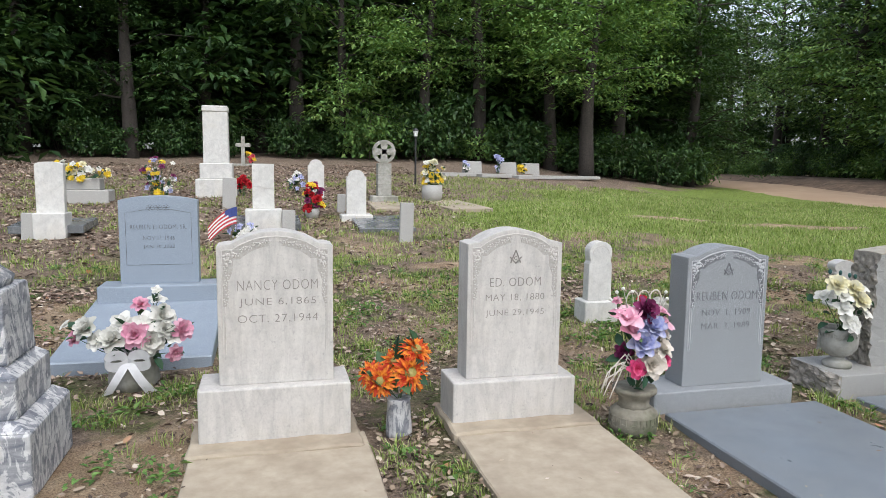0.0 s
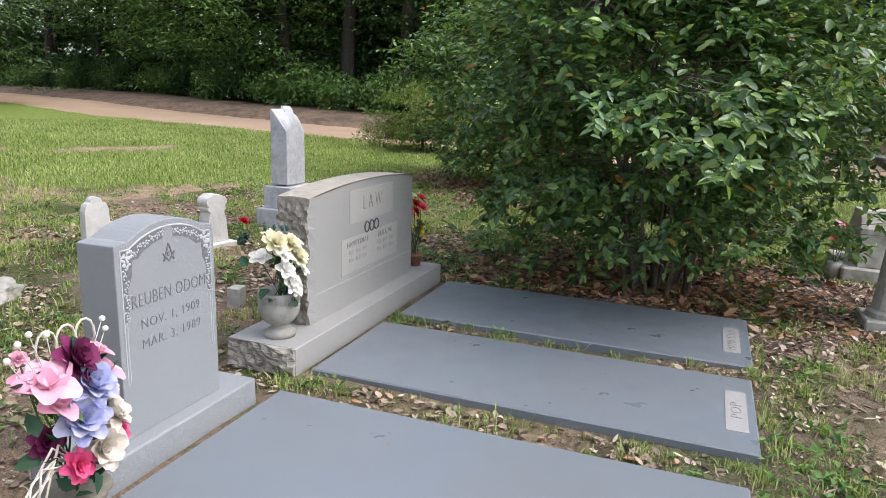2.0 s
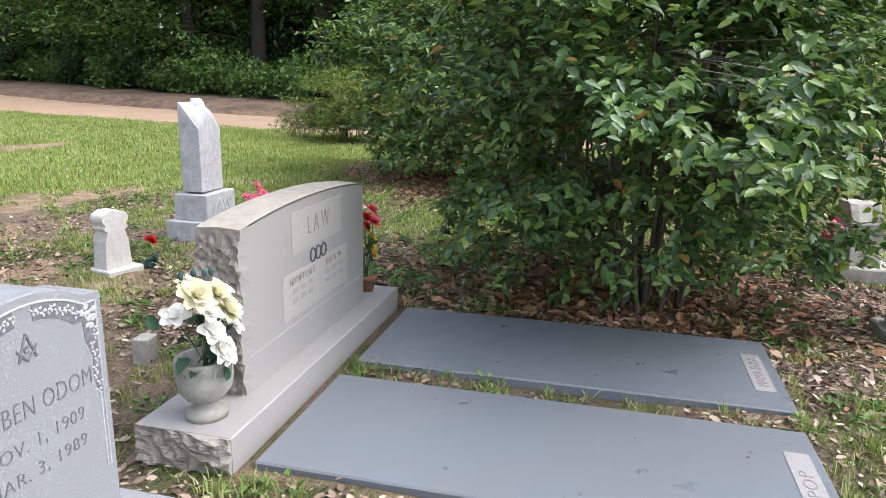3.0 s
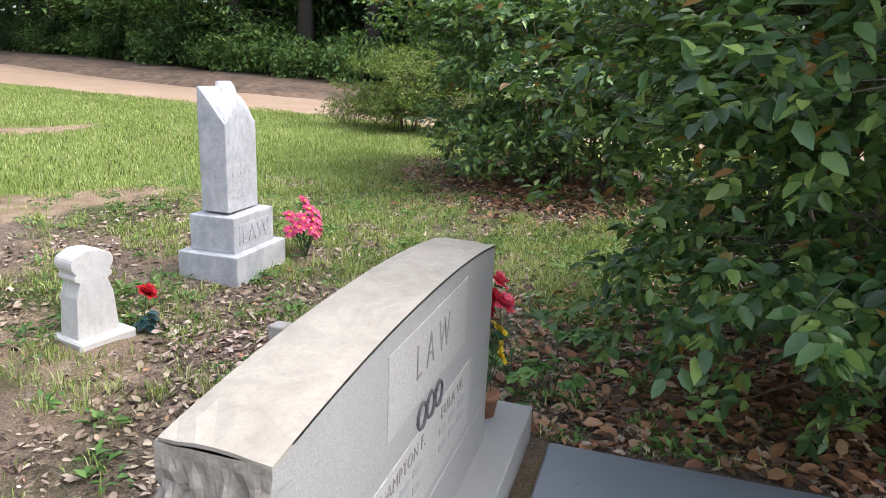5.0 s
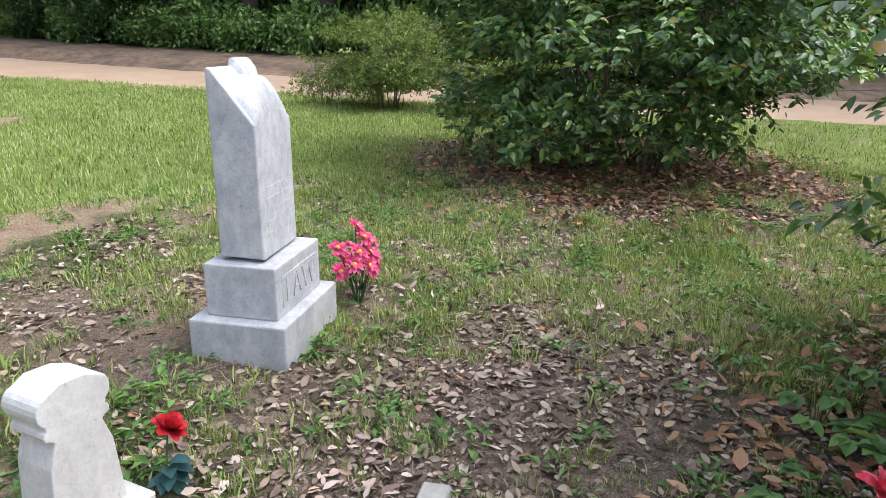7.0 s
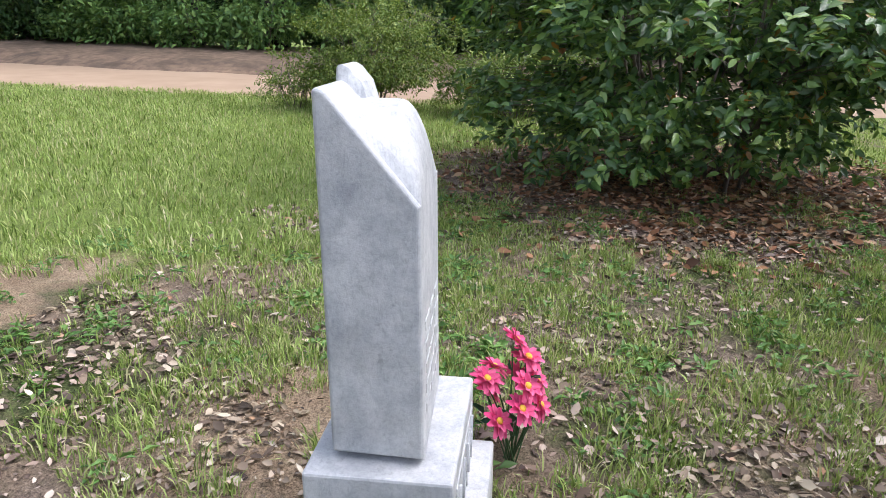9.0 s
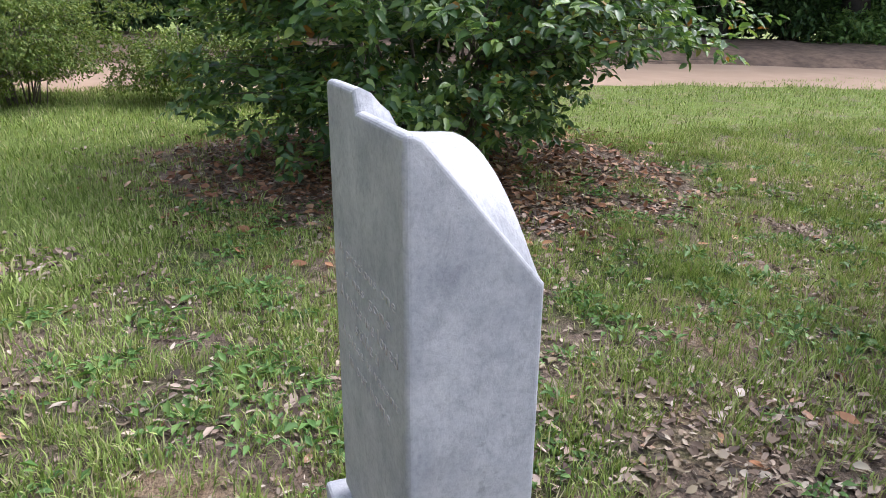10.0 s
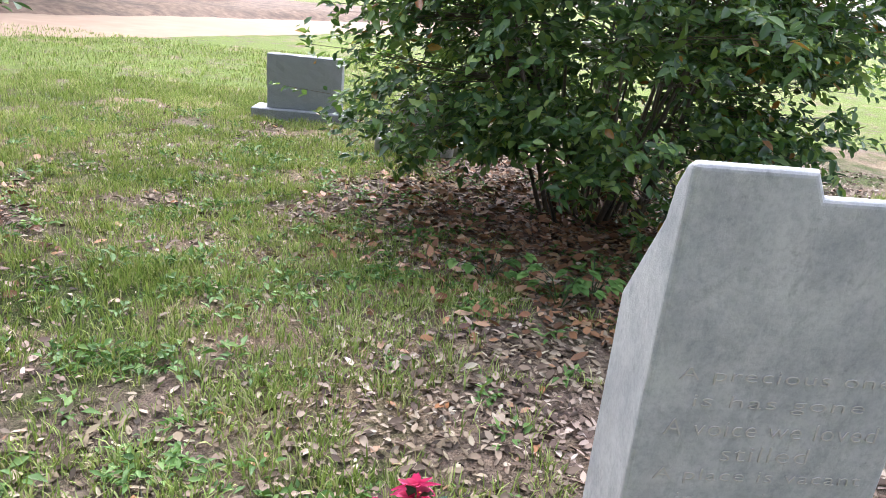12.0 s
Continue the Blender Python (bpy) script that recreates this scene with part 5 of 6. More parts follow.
# ---- flowers ----
def petalmat(name, c1, c2, c3=None):
    n = Nodes(name, 0.6, 0, 0.3)
    a = n.ramp(n.island(), [(0, c1), (1, c2)])
    if c3:
        a = n.mix(n.grey(n.noise(3.0, 2), 0.42, 0.62), a, c3)
    n.done(a)
    tr = n.t.nodes.new("ShaderNodeBsdfTranslucent")
    mx = n.t.nodes.new("ShaderNodeMixShader")
    mx.inputs[0].default_value = 0.25
    n.link(a, tr.inputs[0])
    n.link(n.b.outputs[0], mx.inputs[1])
    n.link(tr.outputs[0], mx.inputs[2])
    n.link(mx.outputs[0], n.t.nodes["Material Output"].inputs[0])
    return n.m


P_WHITE = petalmat("white_petals", (0.62, 0.61, 0.55), (0.78, 0.77, 0.72))
P_PINK = petalmat("soft_pink_petals", (0.68, 0.30, 0.42), (0.80, 0.52, 0.60))
P_HOT = petalmat("hot_pink_petals", (0.66, 0.06, 0.20), (0.80, 0.16, 0.32))
P_CORAL = petalmat("coral_pink_petals", (0.70, 0.05, 0.10), (0.80, 0.20, 0.24))
P_RED = petalmat("red_petals", (0.42, 0.01, 0.02), (0.56, 0.03, 0.04))
P_ORANGE = petalmat("orange_petals", (0.42, 0.02, 0.012), (0.66, 0.10, 0.018), (0.76, 0.28, 0.03))
P_BLUE = petalmat("faded_blue_petals", (0.27, 0.30, 0.55), (0.42, 0.44, 0.66), (0.5, 0.5, 0.62))
P_PLUM = petalmat("plum_petals", (0.10, 0.01, 0.05), (0.22, 0.03, 0.11))
P_CREAM = petalmat("cream_petals", (0.64, 0.58, 0.50), (0.74, 0.69, 0.62))
P_YELLOW = petalmat("pale_yellow_petals", (0.76, 0.71, 0.45), (0.80, 0.77, 0.62))
P_GOLD = petalmat("yellow_petals", (0.66, 0.46, 0.02), (0.78, 0.60, 0.05))
P_CENTRE = plain("flower_centre", (0.55, 0.33, 0.02), (0.70, 0.48, 0.05), 60)
P_DARKC = plain("green_flower_centre", (0.16, 0.15, 0.03), (0.34, 0.28, 0.08), 60)
M_FOL = leafmat("cloth_leaves", [(0, (0.02, 0.06, 0.035)), (0.7, (0.04, 0.10, 0.055)), (1, (0.10, 0.17, 0.07))], 0.6, 0.3, 0.15, 9)
M_TEAL = leafmat("blue_green_cloth_leaves", [(0, (0.015, 0.05, 0.055)), (1, (0.04, 0.11, 0.11))], 0.6, 0.3, 0.1, 9)
M_SATIN = plain("silver_satin", (0.55, 0.55, 0.56), (0.72, 0.72, 0.73), 8, 0.3)
BLOOMS = {}


def bloom_mesh(kind, mat, centre=None):
    """A flower of radius 1 that opens to +z: rose, lily (few broad petals), daisy, or aster (many narrow petals)."""
    key = (kind, mat.name)
    if key in BLOOMS:
        return BLOOMS[key]
    rng = np.random.default_rng(len(BLOOMS) + 50)
    V, F = [], []
    rings = {"rose": [(5, 78, 0.5, 0.6), (6, 62, 0.7, 0.7), (7, 42, 0.92, 0.8), (7, 18, 1.0, 0.85)], "lily": [(5, 25, 1.0, 0.95), (3, 55, 0.6, 0.6)],
             "daisy": [(10, 12, 1.0, 0.5), (8, 30, 0.8, 0.45)], "aster": [(16, 5, 1.0, 0.3), (14, 22, 0.92, 0.28), (12, 42, 0.7, 0.24)]}[kind]
    nu, nv = 4, 4
    for n, el, L, W in rings:
        off = rng.uniform(0, 6.28)
        for k in range(n):
            a = off + 2 * math.pi * k / n + rng.normal(0, 0.12)
            e = math.radians(el + rng.normal(0, 6))
            d = np.array([math.cos(a) * math.cos(e), math.sin(a) * math.cos(e), math.sin(e)])
            s = np.array([-math.sin(a), math.cos(a), 0])
            u = np.cross(d, s)
            u = u if u[2] > 0 else -u
            base = len(V)
            for i in range(nv):
                v = i / (nv - 1)
                prof = math.sin(math.pi * min(0.97, 0.08 + 0.84 * v ** 0.8)) ** 0.7
                if kind == "aster":
                    prof = math.sin(math.pi * (0.1 + 0.88 * v)) ** 0.8
                for j in range(nu):
                    q = 2 * j / (nu - 1) - 1
                    p = d * L * v + s * q * W * 0.5 * prof + u * (0.20 * W * q * q * prof - 0.16 * L * v * v * (1.4 if el < 30 else 0.2))
                    V.append(p + rng.normal(0, 0.012, 3))
            for i in range(nv - 1):
                for j in range(nu - 1):
                    o = base + i * nu + j
                    F.append((o, o + 1, o + nu + 1, o + nu))
    nf = len(F)
    if centre:
        base = len(V)
        r = 0.24 if kind == "daisy" else 0.36
        for i in range(5):
            for j in range(10):
                t = i / 4 * math.pi / 2
                V.append(np.array([r * math.cos(j * 0.628) * math.cos(t), r * math.sin(j * 0.628) * math.cos(t), 0.08 + 0.22 * math.sin(t)]))
        for i in range(4):
            for j in range(10):
                F.append((base + i * 10 + j, base + i * 10 + (j + 1) % 10, base + (i + 1) * 10 + (j + 1) % 10, base + (i + 1) * 10 + j))
    me = fast_mesh("bloom", V, F, mat)
    if centre:
        me.materials.append(centre)
        me.polygons.foreach_set("material_index", np.array([0] * nf + [1] * (len(F) - nf), np.int32))
    me.polygons.foreach_set("use_smooth", np.ones(len(F), bool))
    BLOOMS[key] = me
    return me


def bouquet(t, foot, blooms, green=30, leaf=0.07, mat=None, full=1.0, seed=1):
    """Blooms on stems from foot, with leaves between. blooms: kind, material, centre, x, y, z, radius."""
    rng = np.random.default_rng(seed)
    foot = Vector(foot)
    cen = Vector((sum(b[3] for b in blooms), sum(b[4] for b in blooms), sum(b[5] for b in blooms))) / len(blooms)
    bm = bmesh.new()
    for kind, m, centre, x, y, z, r in blooms:
        r *= full
        p = Vector((x, y, z))
        face = (p - foot).normalized() * 0.5 + Vector((0, -0.75, 0.35)) + (p - cen) * 1.2 + Vector(rng.normal(0, 0.18, 3))
        ob = new("bloom", bloom_mesh(kind, m, centre))
        ob.matrix_basis = Matrix.LocRotScale(p, face.to_track_quat("Z", "Y"), (r, r, r))
        ob.parent = t
        tube_into(bm, [foot + Vector(rng.normal(0, 0.012, 3)), foot.lerp(p, 0.55) + Vector(rng.normal(0, 0.015, 3)), p - face.normalized() * r * 0.15], 0.0035, 0.003, 4)
    part("flower_stem", bm, M_STEM, t)
    if green:
        pick = rng.integers(0, len(blooms), green)
        q = np.array([[b[3], b[4], b[5]] for b in blooms])[pick]
        k = rng.uniform(0.35, 0.98, (green, 1))
        pts = np.array(foot) * (1 - k) + q * k + rng.normal(0, 0.03, (green, 3))
        d = (q - np.array(foot)) * 0.8 + rng.normal(0, 0.6, (green, 3)) * np.linalg.norm(q - np.array(foot), axis=1, keepdims=True)
        L = leaf * rng.uniform(0.6, 1.3, green)
        v, f = leaves(pts, d, rng.normal(0, 0.5, (green, 3)) + [0, -0.3, 1], L, L * 0.55, 0.2, True)
        ob = new("foliage", fast_mesh("foliage", v, f, mat or M_FOL))
        ob.parent = t
        ob["label"] = "green cloth leaves"


def scatter(n, kinds, cx, cy, cz, sx, sy, sz, r0, r1, seed):
    rng = np.random.default_rng(seed)
    out = []
    for k in range(n):
        m = kinds[k % len(kinds)]
        a, b = rng.uniform(0, 6.28), math.sqrt((k + 0.5) / n)
        out.append((*m, cx + sx * b * math.cos(a), cy + sy * rng.uniform(-1, 1), cz + sz * b * math.sin(a), rng.uniform(r0, r1)))
    return out


def bow_bouquet():
    t = thing("flower_basket", -0.42, 5.02, 0.0, label="white and pink cloth flowers in a pot with a silver bow", category="flowers")
    part("pot", lathe([(0.15, -0.02), (0.165, 0.06), (0.15, 0.2), (0.17, 0.26), (0.14, 0.26)], 20, 0.03, 9), M_CEM, t, "grey plastic-wrapped pot", True)
    R, P, W = ("rose", P_PINK, None), ("rose", P_WHITE, None), ("lily", P_WHITE, None)
    bl = [(*P, -0.27, -0.08, 0.44, 0.075), (*P, -0.10, -0.14, 0.37, 0.08), (*R, 0.04, -0.15, 0.40, 0.08), (*P, 0.13, -0.13, 0.34, 0.075), (*P, 0.2, -0.05, 0.50, 0.075),
          (*W, -0.04, -0.1, 0.47, 0.07), (*W, 0.1, -0.1, 0.47, 0.065), (*R, 0.06, -0.02, 0.58, 0.05), (*W, 0.17, 0, 0.60, 0.055), (*R, -0.34, -0.05, 0.37, 0.055), (*W, -0.2, -0.12, 0.36, 0.06),
          (*R, 0.33, -0.05, 0.40, 0.065), (*W, 0.27, -0.08, 0.36, 0.055), (*R, 0.28, -0.1, 0.25, 0.05), (*W, -0.42, 0, 0.45, 0.035), (*W, 0.16, 0.03, 0.67, 0.03), (*P, 0.22, -0.1, 0.42, 0.06)]
    bouquet(t, (0, 0, 0.2), bl, 80, 0.085, None, 1.3, 4)
    for s in (-1, 1):
        bm = bmesh.new()
        rows = []
        for i in range(11):
            a = i / 10 * 2 * math.pi
            x = s * (0.075 - 0.075 * math.cos(a)) * 0.95
            z = 0.23 + 0.05 * math.sin(a) * (1 if i < 5 else 0.7)
            rows.append([bm.verts.new((x, -0.185 - 0.02 * math.sin(a / 2), z - 0.035)), bm.verts.new((x, -0.20 - 0.02 * math.sin(a / 2), z + 0.035))])
        for a, b in zip(rows, rows[1:]):
            bm.faces.new((a[0], b[0], b[1], a[1]))
        part("bow_loop", bm, M_SATIN, t, "silver satin loop", True)
        bm = bmesh.new()
        rows = []
        for i in range(7):
            u = i / 6
            rows.append([bm.verts.new((s * (0.01 + 0.13 * u) - 0.03, -0.2 - 0.03 * math.sin(u * 3), 0.22 - 0.22 * u)), bm.verts.new((s * (0.01 + 0.13 * u) + 0.03 + 0.01 * u, -0.205 - 0.03 * math.sin(u * 3), 0.22 - 0.2 * u))])
        for a, b in zip(rows, rows[1:]):
            bm.faces.new((a[0], b[0], b[1], a[1]))
        part("bow_tail", bm, M_SATIN, t, "silver satin ribbon end", True)


def sunflower_vase():
    t = thing("flower_vase", 1.23, 3.78, 0.0, label="orange cloth sunflowers in a veined marble vase", category="flowers")
    part("vase", lathe([(0.075, -0.02), (0.078, 0.02), (0.066, 0.2), (0.07, 0.215), (0.05, 0.215)], 20), M_VEINED, t, "grey-veined marble vase", True)
    s = ("aster", P_ORANGE, P_DARKC)
    bouquet(t, (0, 0, 0.18), [(*s, -0.12, -0.06, 0.34, 0.085), (*s, 0.05, -0.08, 0.38, 0.1), (*s, 0.1, 0.0, 0.49, 0.09), (*s, -0.02, 0.02, 0.42, 0.085), (*s, -0.16, 0.02, 0.36, 0.075), (*s, 0.03, 0.05, 0.46, 0.07)], 20, 0.14, M_FOL, 1.18, 6)


def key_band(t, r, z, h, mat):
    """A band of squared hooks round a pot."""
    bm = bmesh.new()
    n = 14
    for k in range(n):
        for (a0, a1, z0, z1) in ((0, 0.75, 0.8, 1), (0, 0.16, 0, 1), (0.6, 0.75, 0.3, 1), (0.3, 0.75, 0.3, 0.48), (0, 1.0, 0, 0.16)):
            pts = [bm.verts.new(((r + q) * math.cos(2 * math.pi * (k + a) / n), (r + q) * math.sin(2 * math.pi * (k + a) / n), z + zz * h)) for q in (0, 0.005) for a, zz in ((a0, z0), (a1, z0), (a1, z1), (a0, z1))]
            bmesh.ops.convex_hull(bm, input=pts)
    part("key_band", bm, mat, t, "raised key-pattern band")


def mixed_pot():
    t = thing("flower_pot", 2.63, 3.57, 0.0, label="faded mixed cloth flowers in a mossy concrete urn", category="flowers")
    part("urn_foot", lathe([(0.138, -0.02), (0.142, 0.02), (0.14, 0.105), (0.12, 0.125), (0.10, 0.14)], 24), M_MOSSY, t, "", True)
    key_band(t, 0.14, 0.022, 0.07, M_MOSSY)
    part("urn_neck", lathe([(0.10, 0.14), (0.088, 0.16), (0.092, 0.20), (0.128, 0.23), (0.13, 0.255), (0.105, 0.255)], 24, 0.05, 9), M_MOSSY, t, "", True)
    R = lambda m: ("rose", m, None)
    L = ("lily", P_PINK, None)
    bl = [(*R(P_CREAM), 0.03, -0.12, 0.42, 0.075), (*R(P_CREAM), 0.10, -0.09, 0.51, 0.07), (*R(P_BLUE), -0.02, -0.10, 0.54, 0.08), (*R(P_BLUE), 0.05, -0.07, 0.63, 0.08), (*R(P_PLUM), 0.03, -0.03, 0.72, 0.075),
          (*L, -0.10, -0.06, 0.68, 0.085), (*L, -0.08, -0.07, 0.61, 0.075), (*L, 0.14, -0.03, 0.63, 0.07), (*L, -0.13, -0.02, 0.70, 0.05), (*L, 0.16, 0.0, 0.70, 0.045), (*R(P_HOT), -0.06, -0.12, 0.40, 0.05),
          (*R(P_HOT), 0.12, -0.1, 0.43, 0.045), (*R(P_PLUM), -0.1, -0.03, 0.48, 0.05), (*R(P_CREAM), 0.13, -0.02, 0.57, 0.06), (*R(P_PINK), -0.14, 0.0, 0.78, 0.025)]
    bouquet(t, (0, 0, 0.22), bl, 44, 0.075, None, 1.22, 8)
    for k in range(6):
        a = 2.4 + k * 0.28
        bm = bmesh.new()
        tube_into(bm, [(0.02, -0.03, 0.34), (math.cos(a) * 0.12, -0.08, 0.40 + 0.04 * (k % 3)), (math.cos(a) * 0.24, -0.10, 0.40 - 0.03 * k + 0.04), (math.cos(a) * 0.28, -0.11, 0.33 - 0.02 * k)], 0.006, 0.003, 5)
        part("grass_loop", bm, P_CREAM, t, "pale curled ornamental blade", True)
    for k in range(3):
        bm = bmesh.new()
        cx = -0.04 + k * 0.075
        tube_into(bm, [(cx + 0.04 * math.cos(a), 0.0, 0.78 + 0.06 * math.sin(a)) for a in np.linspace(-0.6, 3.7, 10)], 0.005, 0.004, 5)
        part("ribbon_loop", bm, P_CREAM, t, "pale wire loop", True)
    for x, z in ((-0.16, 0.84), (-0.12, 0.86), (-0.06, 0.84), (0.16, 0.83), (0.17, 0.79), (-0.2, 0.8), (0.2, 0.56)):
        bm = bmesh.new()
        bmesh.ops.create_icosphere(bm, subdivisions=2, radius=0.011, matrix=Matrix.Translation((x, -0.03, z)))
        tube_into(bm, [(x * 0.5, -0.02, z - 0.18), (x, -0.03, z)], 0.0018, 0.0018, 3)
        part("bead_spray", bm, P_WHITE, t, "white bead on a wire", True)


def white_urn():
    t = thing("flower_urn", 4.47, 3.96, 0.16, label="white and yellow cloth flowers in a concrete urn", category="flowers")
    part("urn_foot", lathe([(0.095, 0), (0.098, 0.03), (0.075, 0.045), (0.045, 0.06), (0.05, 0.075)], 24), M_CEM, t, "", True)
    part("urn_body", lathe([(0.05, 0.075), (0.09, 0.1), (0.118, 0.14), (0.127, 0.19), (0.122, 0.24), (0.13, 0.27), (0.124, 0.285), (0.10, 0.28), (0.09, 0.2)], 28, 0.012, 7), M_CEM, t, "", True)
    key_band(t, 0.123, 0.215, 0.045, M_CEM)
    Y, W = ("rose", P_YELLOW, None), ("lily", P_WHITE, None)
    bl = [(*Y, -0.10, -0.05, 0.60, 0.07), (*Y, 0.04, -0.05, 0.57, 0.065), (*Y, 0.06, -0.09, 0.49, 0.07), (*W, -0.07, -0.08, 0.52, 0.065), (*W, -0.08, -0.1, 0.44, 0.065), (*W, -0.06, -0.12, 0.36, 0.065), (*W, -0.02, -0.13, 0.33, 0.06),
          (*W, 0.01, -0.06, 0.50, 0.06), (*W, 0.11, -0.04, 0.57, 0.055), (*W, 0.14, -0.06, 0.49, 0.055), (*W, 0.12, -0.08, 0.40, 0.055), (*Y, 0.0, 0.05, 0.60, 0.06), (*W, 0.05, 0.06, 0.52, 0.055), (*W, -0.11, 0.05, 0.5, 0.06)]
    bouquet(t, (0, 0, 0.24), bl, 30, 0.085, M_FOL, 1.15, 10)
    for x, z in ((0.05, 0.66), (-0.03, 0.68), (-0.12, 0.69), (0.1, 0.65)):
        bm = bmesh.new()
        bmesh.ops.create_icosphere(bm, subdivisions=2, radius=0.012, matrix=Matrix.Translation((x, 0.0, z)) @ Matrix.Diagonal((1, 1, 1.6, 1)))
        part("bud", bm, M_TEAL, t, "blue-green closed bud", True)


def end_flowers():
    t = thing("flower_pot", 6.49, 3.93, 0.155, label="red, pink and yellow cloth flowers in a clay pot", category="flowers")
    part("pot", lathe([(0.045, 0), (0.06, 0.09), (0.066, 0.09), (0.066, 0.11), (0.05, 0.11)], 18), plain("clay_pot", (0.20, 0.09, 0.05), (0.28, 0.14, 0.08), 20, 0.9), t, "worn clay pot", True)
    C, Y, R = ("rose", P_CORAL, None), ("lily", P_GOLD, None), ("rose", P_RED, None)
    bouquet(t, (0, 0, 0.08), [(*C, 0.0, -0.05, 0.52, 0.06), (*C, 0.10, 0.0, 0.58, 0.06), (*C, 0.06, 0.17, 0.30, 0.07), (*C, 0.06, 0.165, 0.49, 0.06), (*C, -0.06, 0.05, 0.50, 0.06), (*R, 0.05, 0.03, 0.47, 0.05), (*Y, 0.0, -0.04, 0.40, 0.05), (*Y, 0.03, -0.03, 0.33, 0.05),
                              (*Y, -0.03, 0.05, 0.36, 0.05), (*Y, 0.02, -0.05, 0.27, 0.045), (*C, 0.03, 0.08, 0.44, 0.055), (*R, -0.02, 0.0, 0.55, 0.05), (("lily"), P_WHITE, None, -0.03, 0.03, 0.63, 0.045)], 20, 0.06, None, 1.0, 12)


def pink_spray():
    t = thing("flower_spray", 8.74, 6.03, None, label="bright pink cloth daisies standing in the ground", category="flowers")
    d = ("daisy", P_HOT, P_CENTRE)
    rng = np.random.default_rng(3)
    bl = [(*d, p[0] * 1.55, p[1] * 1.5, p[2] * 0.86, 0.06) for p in ((0.0, 0, 0.55), (0.0, -0.03, 0.48), (-0.06, -0.03, 0.41), (0.06, -0.03, 0.42), (0.0, -0.05, 0.38), (-0.09, -0.02, 0.34), (0.05, -0.05, 0.33), (0.11, -0.02, 0.36), (-0.04, -0.06, 0.31),
                                   (0.13, 0.0, 0.28), (0.03, -0.05, 0.24), (0.09, -0.04, 0.25), (-0.1, 0.03, 0.29), (0.06, 0.05, 0.37), (-0.05, 0.06, 0.42), (0.0, 0.06, 0.32), (0.08, 0.07, 0.28))]
    bouquet(t, (0, 0, -0.02), bl, 22, 0.06, None, 1.0, 14)


def lone_rose(x, y, tall):
    t = thing("cloth_rose", x, y, None, label="single red cloth rose with dark leaves in the ground", category="flowers")
    bouquet(t, (0, 0, -0.03), [("rose", P_RED, None, 0.01, -0.01, tall, 0.065)], 0)
    rng = np.random.default_rng(5)
    pts = np.array([[0, 0, tall * k] for k in rng.uniform(0.12, 0.45, 11)])
    dd = rng.normal(0, 1, (11, 3)) * [1, 1, 0.25]
    v, f = leaves(pts, dd, np.tile([0, 0, 1.0], (11, 1)), np.full(11, 0.085), np.full(11, 0.055), 0.25, True)
    ob = new("foliage", fast_mesh("foliage", v, f, M_TEAL))
    ob.parent = t


bow_bouquet()
sunflower_vase()
mixed_pot()
white_urn()
end_flowers()
pink_spray()
lone_rose(6.95, 6.10, 0.23)
lone_rose(3.92, 5.75, 0.26)


def far_bunch(x, y, z, kinds, n, sx, sz, cz, r, label, pot=None, seed=1):
    t = thing("grave_flowers", x, y, float(height(x, y)) + z, label=label, category="flowers", group="flowers on the older graves")
    if pot:
        part("pot", lathe([(pot[0] * 0.85, -0.03), (pot[0], pot[1] * 0.5), (pot[0] * 0.95, pot[1]), (pot[0] * 0.8, pot[1])], 16), M_PANEL, t, "pale stone pot", True)
    bouquet(t, (0, 0, pot[1] * 0.8 if pot else 0), scatter(n, kinds, 0, -0.02, cz, sx, sx * 0.5, sz, r * 0.7, r * 1.2, seed), n * 2, 0.1, M_FOL, 1.0, seed)


YL, WH, DG = ("daisy", P_GOLD, P_CENTRE), ("lily", P_WHITE, None), ("rose", P_YELLOW, None)
far_bunch(-3.09, 14.95, 0.42, [DG, WH, YL], 46, 0.62, 0.2, 0.22, 0.075, "mass of yellow and white cloth flowers in a planter", None, 21)
far_bunch(-1.62, 14.9, 0.0, [YL, ("lily", P_BLUE, None), WH, ("lily", P_PLUM, None)], 34, 0.36, 0.38, 0.55, 0.07, "blue, yellow and white cloth flower spray", None, 22)
far_bunch(-0.03, 15.7, 0.0, [("rose", P_RED, None)], 10, 0.14, 0.12, 0.28, 0.08, "red cloth flowers in the ground", None, 23)
far_bunch(1.27, 12.8, 0.0, [("rose", P_RED, None), ("lily", P_PLUM, None), ("rose", P_RED, None), YL], 30, 0.26, 0.26, 0.38, 0.075, "red and plum cloth flowers in a pale pot", (0.13, 0.16), 24)
far_bunch(1.12, 16.4, 0.0, [WH, ("lily", P_BLUE, None)], 14, 0.16, 0.2, 0.3, 0.075, "white and pale blue cloth flowers", None, 25)
far_bunch(4.07, 15.15, 0.0, [YL, DG, YL, WH], 44, 0.27, 0.3, 0.62, 0.07, "yellow cloth flowers in a large pale pot", (0.24, 0.36), 26)
far_bunch(-0.1, 23.9, 0.0, [("rose", P_CORAL, None), YL], 10, 0.2, 0.2, 0.3, 0.09, "orange cloth flowers at a small cross", None, 27)
far_bunch(6.9, 22.3, 0.0, [WH, ("lily", P_BLUE, None)], 8, 0.12, 0.14, 0.25, 0.09, "pale cloth flowers by a slant marker", None, 28)
far_bunch(8.25, 23.0, 0.0, [("lily", P_BLUE, None)], 12, 0.13, 0.3, 0.4, 0.09, "blue cloth flowers by a slant marker", None, 29)
far_bunch(9.6, 24.2, 0.0, [YL], 10, 0.16, 0.16, 0.2, 0.09, "yellow cloth flowers by a slant marker", None, 30)
